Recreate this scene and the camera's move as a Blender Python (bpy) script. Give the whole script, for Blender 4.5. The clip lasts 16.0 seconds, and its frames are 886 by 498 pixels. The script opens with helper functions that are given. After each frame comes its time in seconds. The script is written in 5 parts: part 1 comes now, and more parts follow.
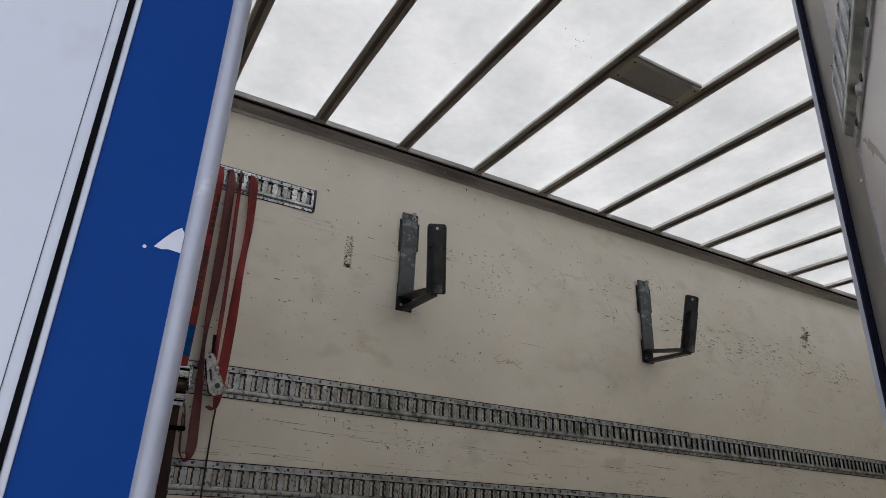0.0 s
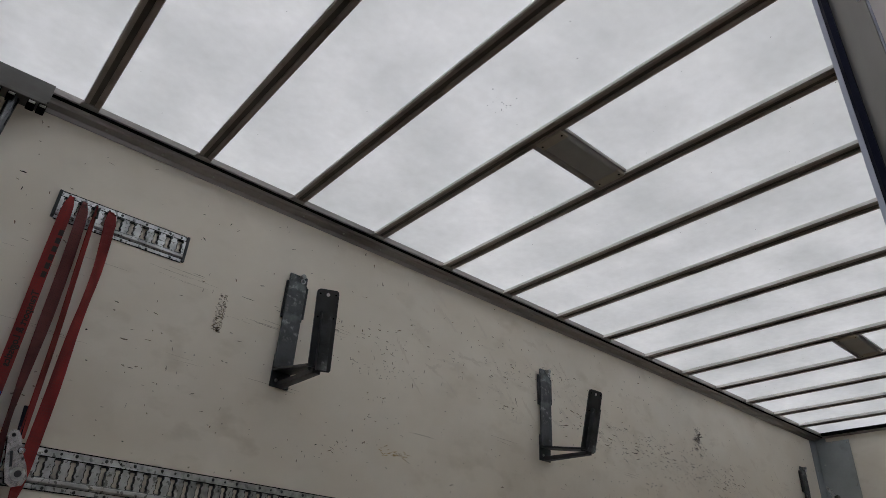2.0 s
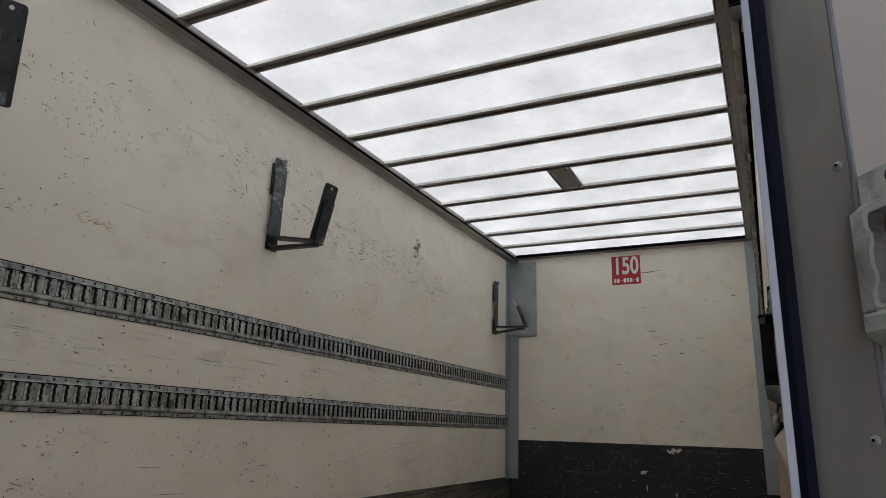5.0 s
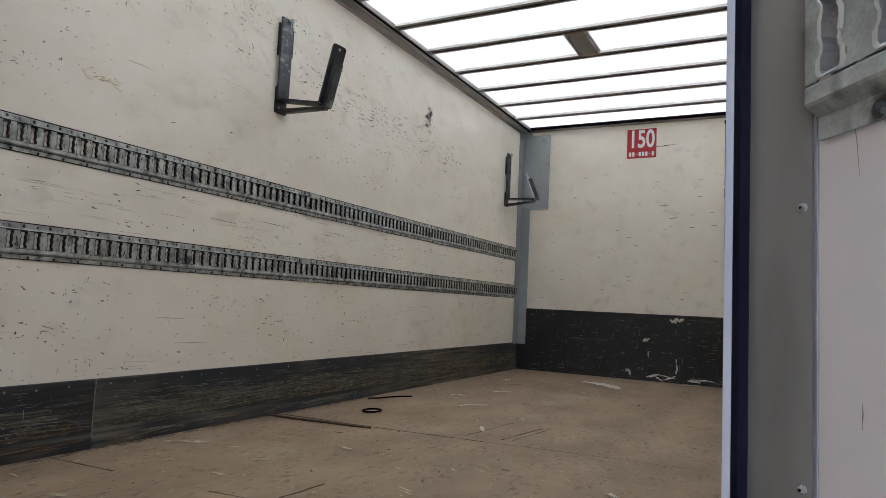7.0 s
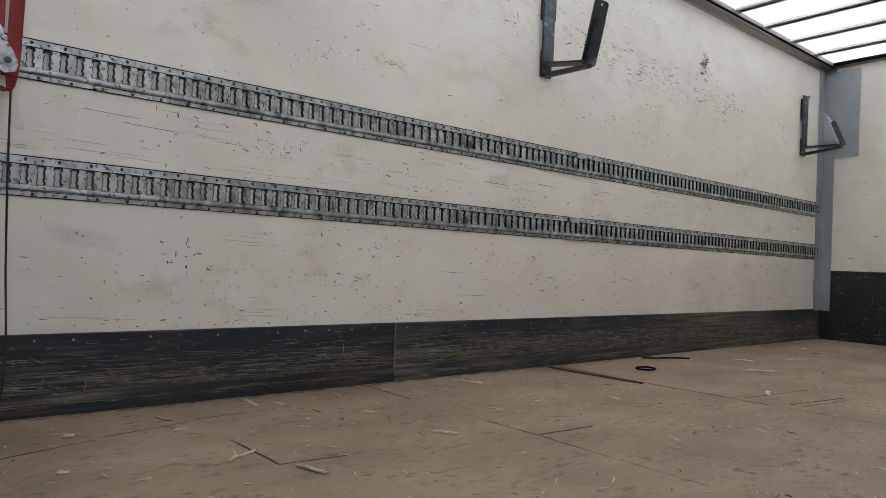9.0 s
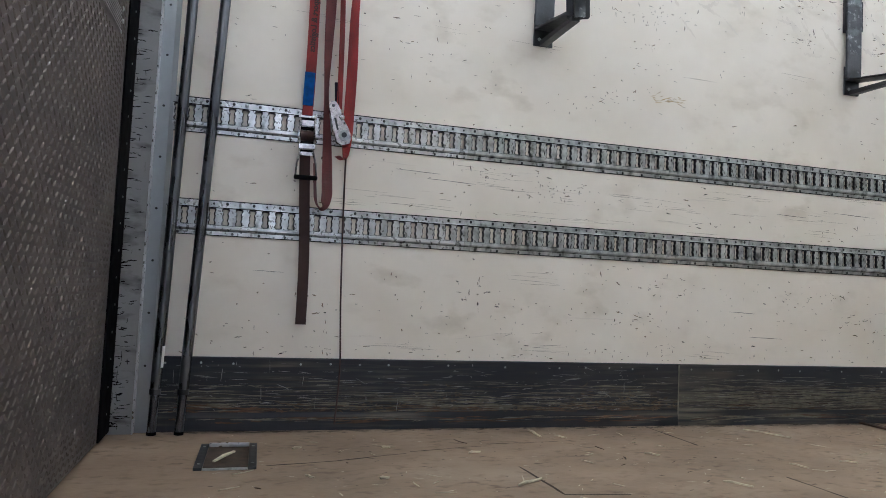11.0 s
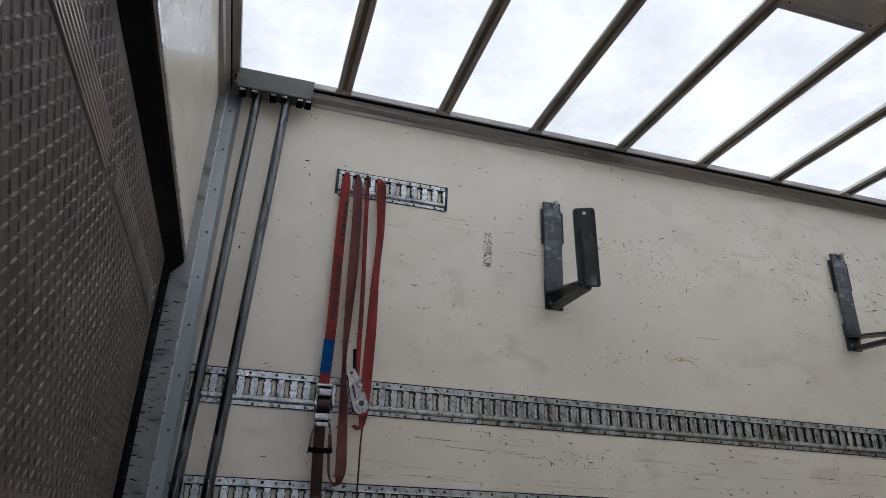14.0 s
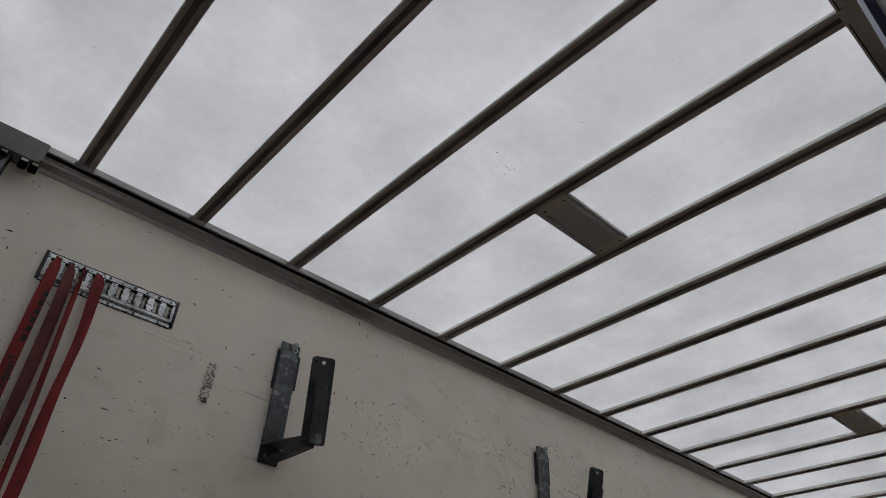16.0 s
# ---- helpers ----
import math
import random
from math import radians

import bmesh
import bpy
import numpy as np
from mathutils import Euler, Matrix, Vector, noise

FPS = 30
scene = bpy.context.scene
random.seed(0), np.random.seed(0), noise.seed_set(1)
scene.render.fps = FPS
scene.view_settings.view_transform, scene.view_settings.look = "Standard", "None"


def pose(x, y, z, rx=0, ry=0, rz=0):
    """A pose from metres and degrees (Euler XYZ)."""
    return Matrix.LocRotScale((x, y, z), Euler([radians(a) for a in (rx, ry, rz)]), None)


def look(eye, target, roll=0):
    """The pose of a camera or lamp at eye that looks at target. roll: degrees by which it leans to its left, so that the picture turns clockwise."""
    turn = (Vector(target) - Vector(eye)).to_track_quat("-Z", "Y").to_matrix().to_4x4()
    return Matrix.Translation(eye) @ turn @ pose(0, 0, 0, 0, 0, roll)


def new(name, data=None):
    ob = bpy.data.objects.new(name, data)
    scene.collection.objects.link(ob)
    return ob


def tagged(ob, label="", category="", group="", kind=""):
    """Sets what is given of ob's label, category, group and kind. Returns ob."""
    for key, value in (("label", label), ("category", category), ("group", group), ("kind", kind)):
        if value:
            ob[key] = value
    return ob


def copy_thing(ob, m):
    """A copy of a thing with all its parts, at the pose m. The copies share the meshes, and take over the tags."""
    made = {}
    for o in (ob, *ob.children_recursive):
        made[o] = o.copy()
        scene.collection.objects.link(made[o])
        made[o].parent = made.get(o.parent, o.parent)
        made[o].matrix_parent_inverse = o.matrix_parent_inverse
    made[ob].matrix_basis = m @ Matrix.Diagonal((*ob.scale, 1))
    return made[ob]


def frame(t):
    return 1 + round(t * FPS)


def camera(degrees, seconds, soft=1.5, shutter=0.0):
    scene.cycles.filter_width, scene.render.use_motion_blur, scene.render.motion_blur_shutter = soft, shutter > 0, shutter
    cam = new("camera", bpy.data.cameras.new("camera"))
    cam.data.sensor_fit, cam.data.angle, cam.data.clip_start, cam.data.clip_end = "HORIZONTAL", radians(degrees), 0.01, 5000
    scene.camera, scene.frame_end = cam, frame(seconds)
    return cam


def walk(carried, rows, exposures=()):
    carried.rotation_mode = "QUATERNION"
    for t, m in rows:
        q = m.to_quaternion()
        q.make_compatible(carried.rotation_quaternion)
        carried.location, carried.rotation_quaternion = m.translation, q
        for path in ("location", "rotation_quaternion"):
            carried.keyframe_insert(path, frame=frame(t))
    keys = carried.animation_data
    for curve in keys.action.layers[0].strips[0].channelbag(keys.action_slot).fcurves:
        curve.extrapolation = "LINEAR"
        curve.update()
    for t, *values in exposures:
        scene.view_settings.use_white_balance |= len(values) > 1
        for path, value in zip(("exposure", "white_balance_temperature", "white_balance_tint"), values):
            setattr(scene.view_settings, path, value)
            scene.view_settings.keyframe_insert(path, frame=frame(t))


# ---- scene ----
cam = camera(67.9, 16.0, soft=0.6)
PATH = [
    (0, (0.17, -0.524, 0.675), (1.063, 1.086, 1.458), 2.4),
    (0.5, (0.158, -0.5, 0.683), (1.058, 1.1, 1.477), 2.8),
    (1, (0.182, -0.397, 0.733), (1.18, 1.138, 1.537), 2.5),
    (1.5, (0.302, -0.307, 0.796), (1.381, 1.151, 1.638), 2.8),
    (2, (0.341, -0.224, 0.845), (1.431, 1.132, 1.832), 3.4),
    (2.5, (0.39, -0.156, 0.854), (1.57, 1.043, 1.935), 3.3),
    (3, (0.431, -0.113, 0.848), (1.79, 0.848, 1.958), 3.1),
    (3.5, (0.471, -0.074, 0.828), (1.924, 0.791, 1.896), 2.6),
    (4, (0.5, -0.061, 0.801), (2.076, 0.798, 1.684), 2.2),
    (4.5, (0.519, -0.053, 0.778), (2.19, 0.807, 1.461), 2.0),
    (5, (0.517, -0.056, 0.748), (2.247, 0.798, 1.274), 1.8),
    (7.5, (0.524, -0.118, 0.666), (2.266, 0.861, 0.749), 2.1),
    (8, (0.51, -0.13, 0.663), (2.154, 1.007, 0.714), 2.25),
    (8.5, (0.502, -0.14, 0.616), (1.988, 1.197, 0.662), 2.26),
    (9, (0.494, -0.2, 0.595), (1.751, 1.355, 0.633), 2.33),
    (9.5, (0.5, -0.245, 0.562), (1.495, 1.489, 0.599), 2.4),
    (10, (0.495, -0.267, 0.569), (1.238, 1.59, 0.588), 2.4),
    (12.5, (0.314, -0.286, 0.657), (0.763, 1.618, 1.073), 2.0),
    (13, (0.305, -0.286, 0.671), (0.748, 1.587, 1.213), 2.15),
    (13.5, (0.288, -0.286, 0.68), (0.732, 1.547, 1.345), 2.3),
    (14, (0.288, -0.23, 0.733), (0.788, 1.536, 1.528), 2.1),
    (14.5, (0.282, -0.206, 0.758), (0.785, 1.484, 1.703), 2.2),
    (15, (0.264, -0.193, 0.778), (0.741, 1.381, 1.916), 2.7),
    (15.5, (0.298, -0.16, 0.795), (0.984, 1.296, 1.982), 3.0),
    (16, (0.33, -0.085, 0.818), (1.375, 1.129, 2.016), 2.6),
]
EXPOSURE = [(0, 0.02, 6450, 11), (1.0, 0.05, 6550, 12), (1.5, 0.0, 6500, 12), (2.0, -0.38, 6350, 12), (2.5, -0.58, 6300, 12), (3.5, -0.58, 6300, 12), (4.2, -0.46, 6350, 12), (4.5, -0.28, 6380, 12), (5.0, 0.17, 6350, 12),
            (7.5, 0.80, 6150, 11), (8.5, 0.85, 6060, 11), (9.5, 1.11, 5880, 11), (10, 1.12, 5850, 11), (12.5, 1.45, 5850, 11), (13.0, 1.07, 5880, 11), (13.5, 0.76, 5880, 11), (14.5, 0.20, 6100, 12), (15.2, -0.02, 6200, 12), (16.0, -0.54, 6300, 12)]
walk(cam, [(t, look(eye, target, roll)) for t, eye, target, roll in PATH], EXPOSURE)

# ---------------------------------------------------------------- light
world = bpy.data.worlds.new("sky")
scene.world = world
world.use_nodes = True
wn = world.node_tree
sky = wn.nodes.new("ShaderNodeTexSky")
sky.sky_type = "NISHITA"
sky.sun_disc = False
sky.sun_elevation = radians(48)
sky.sun_rotation = radians(34)
sky.air_density, sky.dust_density, sky.ozone_density = 1.0, 4.0, 1.0
pale = wn.nodes.new("ShaderNodeHueSaturation")
pale.inputs["Saturation"].default_value = 0.46
back = wn.nodes["Background"]
back.inputs["Strength"].default_value = 0.47
wn.links.new(sky.outputs["Color"], pale.inputs["Color"])
wn.links.new(pale.outputs["Color"], back.inputs["Color"])

sun_data = bpy.data.lights.new("sun", "SUN")
sun_data.energy, sun_data.angle, sun_data.color = 1.5, radians(25), (1.0, 0.97, 0.92)
sun = new("sun", sun_data)
sun.matrix_world = look((0, 0, 30), (-6, -9, 8))

# ---------------------------------------------------------------- plan, metres
Y_FAR, Y_NEAR, Y_OUT = 2.46, -0.067, -0.108     # inner faces of the long walls, outer skin
X_FRONT = 7.335
Z_ROOF = 2.637
KICK, KICK_F = 0.286, 0.658
PITCH = 0.0508                                 # slot pitch of the lashing rails
BEAM_X = [0.503 + 0.486 * k for k in range(14)]


# ---------------------------------------------------------------- materials
def mat(name, base, rough=0.5, metal=0.0, var=0.12, scale=6.0, stretch=(1, 1, 1), bump=0.0, bump_scale=60.0,
        dirt=None, dirt_amount=0.0, dirt_scale=1.5, dirt_stretch=None, coat=0.0, rough_var=0.12, spec=0.5, wear=None, wear_amount=0.0, wear_scale=8.0, wear_stretch=(1, 1, 1), wear_soft=0.0):
    m = bpy.data.materials.new(name)
    m.use_nodes = True
    n, l = m.node_tree.nodes, m.node_tree.links
    b = n["Principled BSDF"]
    tc = n.new("ShaderNodeTexCoord")

    def noise_at(sc, st, detail=6.0):
        mp = n.new("ShaderNodeMapping")
        mp.inputs["Scale"].default_value = st
        t = n.new("ShaderNodeTexNoise")
        t.inputs["Scale"].default_value, t.inputs["Detail"].default_value = sc, detail
        l.new(tc.outputs["Object"], mp.inputs["Vector"])
        l.new(mp.outputs["Vector"], t.inputs["Vector"])
        return t.outputs["Fac"]

    def ramp(fac, a, c):
        r = n.new("ShaderNodeMapRange")
        r.inputs["From Min"].default_value, r.inputs["From Max"].default_value = a, c
        l.new(fac, r.inputs["Value"])
        return r.outputs["Result"]

    lo = [max(v * (1 - var), 0) for v in base] + [1]
    hi = [min(v * (1 + var), 1) for v in base] + [1]
    mix = n.new("ShaderNodeMix")
    mix.data_type = "RGBA"
    mix.inputs["A"].default_value, mix.inputs["B"].default_value = lo, hi
    l.new(ramp(noise_at(scale, stretch), 0.3, 0.7), mix.inputs["Factor"])
    colour = mix.outputs["Result"]
    fine = n.new("ShaderNodeMix")
    fine.data_type, fine.blend_type = "RGBA", "MULTIPLY"
    fine.inputs["Factor"].default_value = min(1.0, var)
    l.new(colour, fine.inputs["A"])
    l.new(noise_at(scale * 14, stretch), fine.inputs["B"])
    colour = fine.outputs["Result"]
    if dirt:
        mx = n.new("ShaderNodeMix")
        mx.data_type = "RGBA"
        l.new(colour, mx.inputs["A"])
        mx.inputs["B"].default_value = (*dirt, 1)
        l.new(ramp(noise_at(dirt_scale, dirt_stretch or stretch, 10.0), *((0.72 - 0.35 * dirt_amount, 0.86 - 0.25 * dirt_amount) if dirt_amount > 0 else (0.40, 0.75))), mx.inputs["Factor"])
        colour = mx.outputs["Result"]
    if wear:
        mw = n.new("ShaderNodeMix")
        mw.data_type = "RGBA"
        l.new(colour, mw.inputs["A"])
        mw.inputs["B"].default_value = (*wear, 1)
        where = n.new("ShaderNodeMath")
        where.operation = "MULTIPLY"
        l.new(ramp(noise_at(wear_scale, wear_stretch, 12.0), 0.70 - 0.35 * wear_amount, 0.82 + wear_soft - 0.25 * wear_amount), where.inputs[0])
        l.new(ramp(noise_at(wear_scale * 0.17, (1, 1, 1), 4.0), 0.40, 0.62), where.inputs[1])
        l.new(where.outputs["Value"], mw.inputs["Factor"])
        colour = mw.outputs["Result"]
    l.new(colour, b.inputs["Base Color"])
    rr = n.new("ShaderNodeMapRange")
    rr.inputs["To Min"].default_value, rr.inputs["To Max"].default_value = max(rough - rough_var, 0.03), min(rough + rough_var, 1)
    l.new(noise_at(scale * 3, stretch), rr.inputs["Value"])
    l.new(rr.outputs["Result"], b.inputs["Roughness"])
    b.inputs["Metallic"].default_value = metal
    b.inputs["Coat Weight"].default_value = coat
    b.inputs["Specular IOR Level"].default_value = spec
    if bump:
        bp = n.new("ShaderNodeBump")
        bp.inputs["Strength"].default_value, bp.inputs["Distance"].default_value = bump, 0.002
        l.new(noise_at(bump_scale, stretch), bp.inputs["Height"])
        l.new(bp.outputs["Normal"], b.inputs["Normal"])
    return m


CREAM = mat("cream_laminate", (0.90, 0.852, 0.750), 0.30, rough_var=0.03, var=0.05, scale=1.3, bump=0.06, bump_scale=2.5,
            dirt=(0.81, 0.75, 0.635), dirt_amount=-0.1, dirt_scale=2.4, dirt_stretch=(1, 1, 1.3),
            wear=(0.55, 0.49, 0.37), wear_amount=0.46, wear_scale=7, wear_stretch=(0.8, 1, 1.4), wear_soft=0.20)
LINING = mat("pinkish_grey_door_lining", (0.90, 0.825, 0.80), 0.32, rough_var=0.04, var=0.06, scale=1.6, bump=0.06, bump_scale=2.5,
             dirt=(0.66, 0.61, 0.59), dirt_amount=0.2, dirt_scale=2.0, dirt_stretch=(1.6, 1, 0.8))
SCUFF = mat("dark_scuff", (0.05, 0.04, 0.033), 0.8, var=0.4, scale=20)
SCUFF_BROWN = mat("brown_scuff", (0.27, 0.21, 0.15), 0.8, var=0.4, scale=20)
SCUFF_PALE = mat("pale_scuff", (0.36, 0.32, 0.26), 0.8, var=0.3, scale=20)
SMEAR = mat("grey_smear", (0.60, 0.56, 0.50), 0.6, var=0.15, scale=12)
SMUDGE = mat("brown_grey_smudge", (0.83, 0.775, 0.672), 0.32, var=0.06, scale=9)
RUST = mat("rusty_smear", (0.56, 0.42, 0.20), 0.8, var=0.3, scale=30)
GALV = mat("galvanised_steel", (0.57, 0.60, 0.575), 0.42, 0.45, var=0.45, scale=22, dirt=(0.055, 0.058, 0.048), dirt_amount=0.55, dirt_scale=28, bump=0.2)
ZINC = mat("worn_zinc_steel", (0.66, 0.69, 0.70), 0.30, 0.65, var=0.3, scale=20, dirt=(0.13, 0.135, 0.13), dirt_amount=0.38, dirt_scale=24, bump=0.2)
GALV_NEW = mat("bright_zinc_steel", (0.66, 0.68, 0.70), 0.3, 0.85, var=0.15, scale=18, dirt=(0.25, 0.25, 0.25), dirt_amount=0.2, dirt_scale=12)
ALU = mat("dull_aluminium", (0.385, 0.37, 0.36), 0.45, 0.6, var=0.12, scale=3, stretch=(0.3, 1, 1), dirt=(0.14, 0.135, 0.13), dirt_amount=0.35, dirt_scale=4)
# daylight on the beams' side faces is put into this paler colour
BEAM_LIT_SIDE = mat("beam_side_painted_light", (0.72, 0.71, 0.68), 0.5, 0.0, var=0.08, scale=4, dirt=(0.45, 0.42, 0.37), dirt_amount=0.3, dirt_scale=5)
ALU_DARK = mat("dark_aluminium", (0.13, 0.128, 0.122), 0.5, 0.2, var=0.15, scale=6, dirt=(0.09, 0.085, 0.08), dirt_amount=0.4, dirt_scale=8)
ALU_BEAM = mat("grey_beam_aluminium", (0.32, 0.275, 0.245), 0.5, 0.2, var=0.15, scale=4, dirt=(0.12, 0.10, 0.085), dirt_amount=0.45, dirt_scale=6, dirt_stretch=(3, 1, 3))
DOOR_SHEET = mat("streaked_grey_door_sheet", (0.31, 0.288, 0.262), 0.34, 0.30, var=0.2, scale=3, stretch=(1, 1, 0.3), dirt=(0.17, 0.16, 0.145), dirt_amount=0.5, dirt_scale=9, dirt_stretch=(1, 1, 0.25), bump=0.1)
POST = mat("worn_grey_post", (0.34, 0.345, 0.345), 0.5, 0.3, var=0.1, scale=5, dirt=(0.05, 0.05, 0.05), dirt_amount=0.5, dirt_scale=7, dirt_stretch=(1, 1, 2.2), bump=0.2)
SHEET = mat("galvanised_sheet", (0.42, 0.46, 0.48), 0.4, 0.7, var=0.14, scale=2.5, dirt=(0.2, 0.21, 0.21), dirt_amount=0.3, dirt_scale=3)
STEEL = mat("dark_steel", (0.054, 0.058, 0.062), 0.45, 0.5, var=0.3, scale=14, dirt=(0.17, 0.19, 0.20), dirt_amount=0.25, dirt_scale=9, bump=0.25)
STEEL_WORN = mat("scraped_steel", (0.088, 0.096, 0.102), 0.40, 0.6, var=0.4, scale=12, dirt=(0.26, 0.30, 0.31), dirt_amount=0.5, dirt_scale=7, bump=0.35,
                 wear=(0.42, 0.44, 0.45), wear_amount=0.40, wear_scale=45)
TUBE = mat("grey_steel_tube", (0.165, 0.175, 0.19), 0.28, 0.75, var=0.3, scale=8, stretch=(1, 1, 0.15), dirt=(0.06, 0.06, 0.06), dirt_amount=0.5, dirt_scale=14, dirt_stretch=(1, 1, 0.3))
KICK_DARK = mat("black_splashed_kickboard", (0.016, 0.020, 0.029), 0.5, var=0.3, scale=3, stretch=(0.3, 1, 2.5),
                dirt=(0.060, 0.046, 0.032), dirt_amount=0.25, dirt_scale=4, dirt_stretch=(0.25, 1, 4), bump=0.6, bump_scale=14,
                wear=(0.21, 0.19, 0.14), wear_amount=0.62, wear_scale=9, wear_stretch=(0.25, 1, 5.0), wear_soft=0.06)
KICKBOARD = mat("black_kickboard", (0.018, 0.023, 0.032), 0.5, var=0.3, scale=3, stretch=(0.3, 1, 2.5),
                dirt=(0.060, 0.046, 0.032), dirt_amount=0.34, dirt_scale=4, dirt_stretch=(0.25, 1, 4), bump=0.6, bump_scale=14,
                wear=(0.25, 0.225, 0.16), wear_amount=0.92, wear_scale=9, wear_stretch=(0.20, 1, 6.0), wear_soft=0.06)
OLIVE_RUB = mat("olive_grey_rub_marks", (0.25, 0.235, 0.175), 0.8, var=0.4, scale=25)
BROWN_DIRT = mat("reddish_brown_dirt", (0.15, 0.085, 0.050), 0.85, var=0.45, scale=18)
KICK_CLEAN = mat("black_front_board", (0.016, 0.018, 0.022), 0.5, var=0.3, scale=3, dirt=(0.10, 0.10, 0.10), dirt_amount=0.25, dirt_scale=6, dirt_stretch=(0.4, 0.4, 3), bump=0.3)
OLIVE_PALE = mat("pale_olive_rub_marks", (0.31, 0.295, 0.23), 0.8, var=0.4, scale=25)
OLIVE_BROWN = mat("olive_brown_dirt", (0.15, 0.115, 0.075), 0.85, var=0.45, scale=22)
RUBBED = mat("grey_rub_marks", (0.42, 0.42, 0.40), 0.8, var=0.3, scale=30)
FLOOR = mat("brown_floor_board", (0.365, 0.266, 0.176), 0.60, var=0.2, scale=3.0, stretch=(0.7, 1.2, 1),
            dirt=(0.41, 0.32, 0.225), dirt_amount=0.5, dirt_scale=1.6, dirt_stretch=(0.8, 1.1, 1), bump=0.6, bump_scale=70,
            wear=(0.17, 0.115, 0.070), wear_amount=0.55, wear_scale=34, wear_stretch=(0.6, 1, 1))
JOINT = mat("brown_board_joint", (0.085, 0.058, 0.038), 0.9, var=0.4, scale=25)
CRACK = mat("dark_joint", (0.035, 0.024, 0.017), 0.9, var=0.3, scale=30)
SPLINTER = mat("pale_wood_splinter", (0.80, 0.69, 0.50), 0.75, var=0.35, scale=30, stretch=(1, 4, 1))
STICK = mat("dark_brown_stick", (0.095, 0.055, 0.036), 0.8, var=0.4, scale=12, stretch=(1, 0.2, 1))
PAPER = mat("crumpled_white_film", (0.80, 0.78, 0.73), 0.6, var=0.2, scale=20)
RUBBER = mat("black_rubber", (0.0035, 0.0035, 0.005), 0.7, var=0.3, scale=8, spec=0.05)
FILM = mat("glossy_white_film", (0.71, 0.70, 0.66), 0.25, var=0.06, scale=4, dirt=(0.58, 0.56, 0.52), dirt_amount=0.4, dirt_scale=6, dirt_stretch=(1, 3, 0.4), bump=0.2, bump_scale=6)
NAVY = mat("dark_blue_seal", (0.006, 0.007, 0.020), 0.55, var=0.3, scale=8, spec=0.10)
BLUE = mat("blue_paint", (0.0003, 0.040, 0.218), 0.36, var=0.10, scale=4, spec=0.09)
WHITE = mat("white_paint", (0.56, 0.575, 0.64), 0.35, var=0.05, scale=3, coat=0.4, dirt=(0.35, 0.35, 0.36), dirt_amount=0.08, dirt_scale=6)
TRIM = mat("grey_edge_profile", (0.36, 0.365, 0.42), 0.45, 0.2, var=0.1, scale=10, dirt=(0.66, 0.67, 0.70), dirt_amount=0.2, dirt_scale=40)
# paler than the plate, so the lozenges' highlights sit in the colour
TREAD_HI = mat("tread_lozenge_highlight", (0.170, 0.146, 0.130), 0.50, 0.25, var=0.35, scale=9, dirt=(0.06, 0.052, 0.045), dirt_amount=0.4, dirt_scale=30)
RIB = mat("bright_worn_rib", (0.34, 0.32, 0.295), 0.35, 0.5, var=0.25, scale=9)
TREAD = mat("dirty_tread_plate", (0.106, 0.087, 0.077), 0.55, 0.2, var=0.25, scale=7, dirt=(0.15, 0.132, 0.115), dirt_amount=0.3, dirt_scale=14, bump=0.3)
RED = mat("red_webbing", (0.32, 0.036, 0.036), 0.65, spec=0.25, var=0.35, scale=12, stretch=(1, 1, 0.5), dirt=(0.13, 0.020, 0.020), dirt_amount=0.45, dirt_scale=9, bump=0.5, bump_scale=400)
MAROON = mat("soiled_maroon_webbing", (0.17, 0.048, 0.048), 0.8, var=0.3, scale=9, dirt=(0.17, 0.10, 0.09), dirt_amount=0.4, dirt_scale=6, bump=0.5, bump_scale=400)
BROWN_WEB = mat("brown_soiled_webbing", (0.066, 0.034, 0.030), 0.8, var=0.3, scale=9, bump=0.5, bump_scale=400)
LABEL_BLUE = mat("blue_label", (0.001, 0.075, 0.30), 0.6, var=0.35, scale=40, spec=0.1)
CHROME = mat("zinc_plated_ratchet", (0.62, 0.63, 0.65), 0.16, 1.0, var=0.35, scale=40, dirt=(0.03, 0.03, 0.03), dirt_amount=0.50, dirt_scale=60, bump=0.5)
INK = mat("black_print", (0.02, 0.015, 0.015), 0.7, var=0.2, scale=30)
RED_STICK = mat("red_sticker", (0.42, 0.012, 0.018), 0.4, var=0.06, scale=10)
WHITE_STICK = mat("white_print", (0.80, 0.79, 0.77), 0.45, var=0.04, scale=10)
LAMP_GREY = mat("grey_lamp_cover", (0.34, 0.34, 0.33), 0.55, var=0.06, scale=10)
LAMP_CAP = mat("beige_lamp_cap", (0.40, 0.36, 0.29), 0.5, var=0.08, scale=10)
WOOD = mat("raw_plywood", (0.42, 0.31, 0.19), 0.7, var=0.2, scale=5, stretch=(1, 1, 0.2))
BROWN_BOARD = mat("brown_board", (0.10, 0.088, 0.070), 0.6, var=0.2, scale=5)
GROUND = mat("concrete_yard", (0.34, 0.337, 0.325), 0.85, var=0.15, scale=0.6, bump=0.3, bump_scale=20)

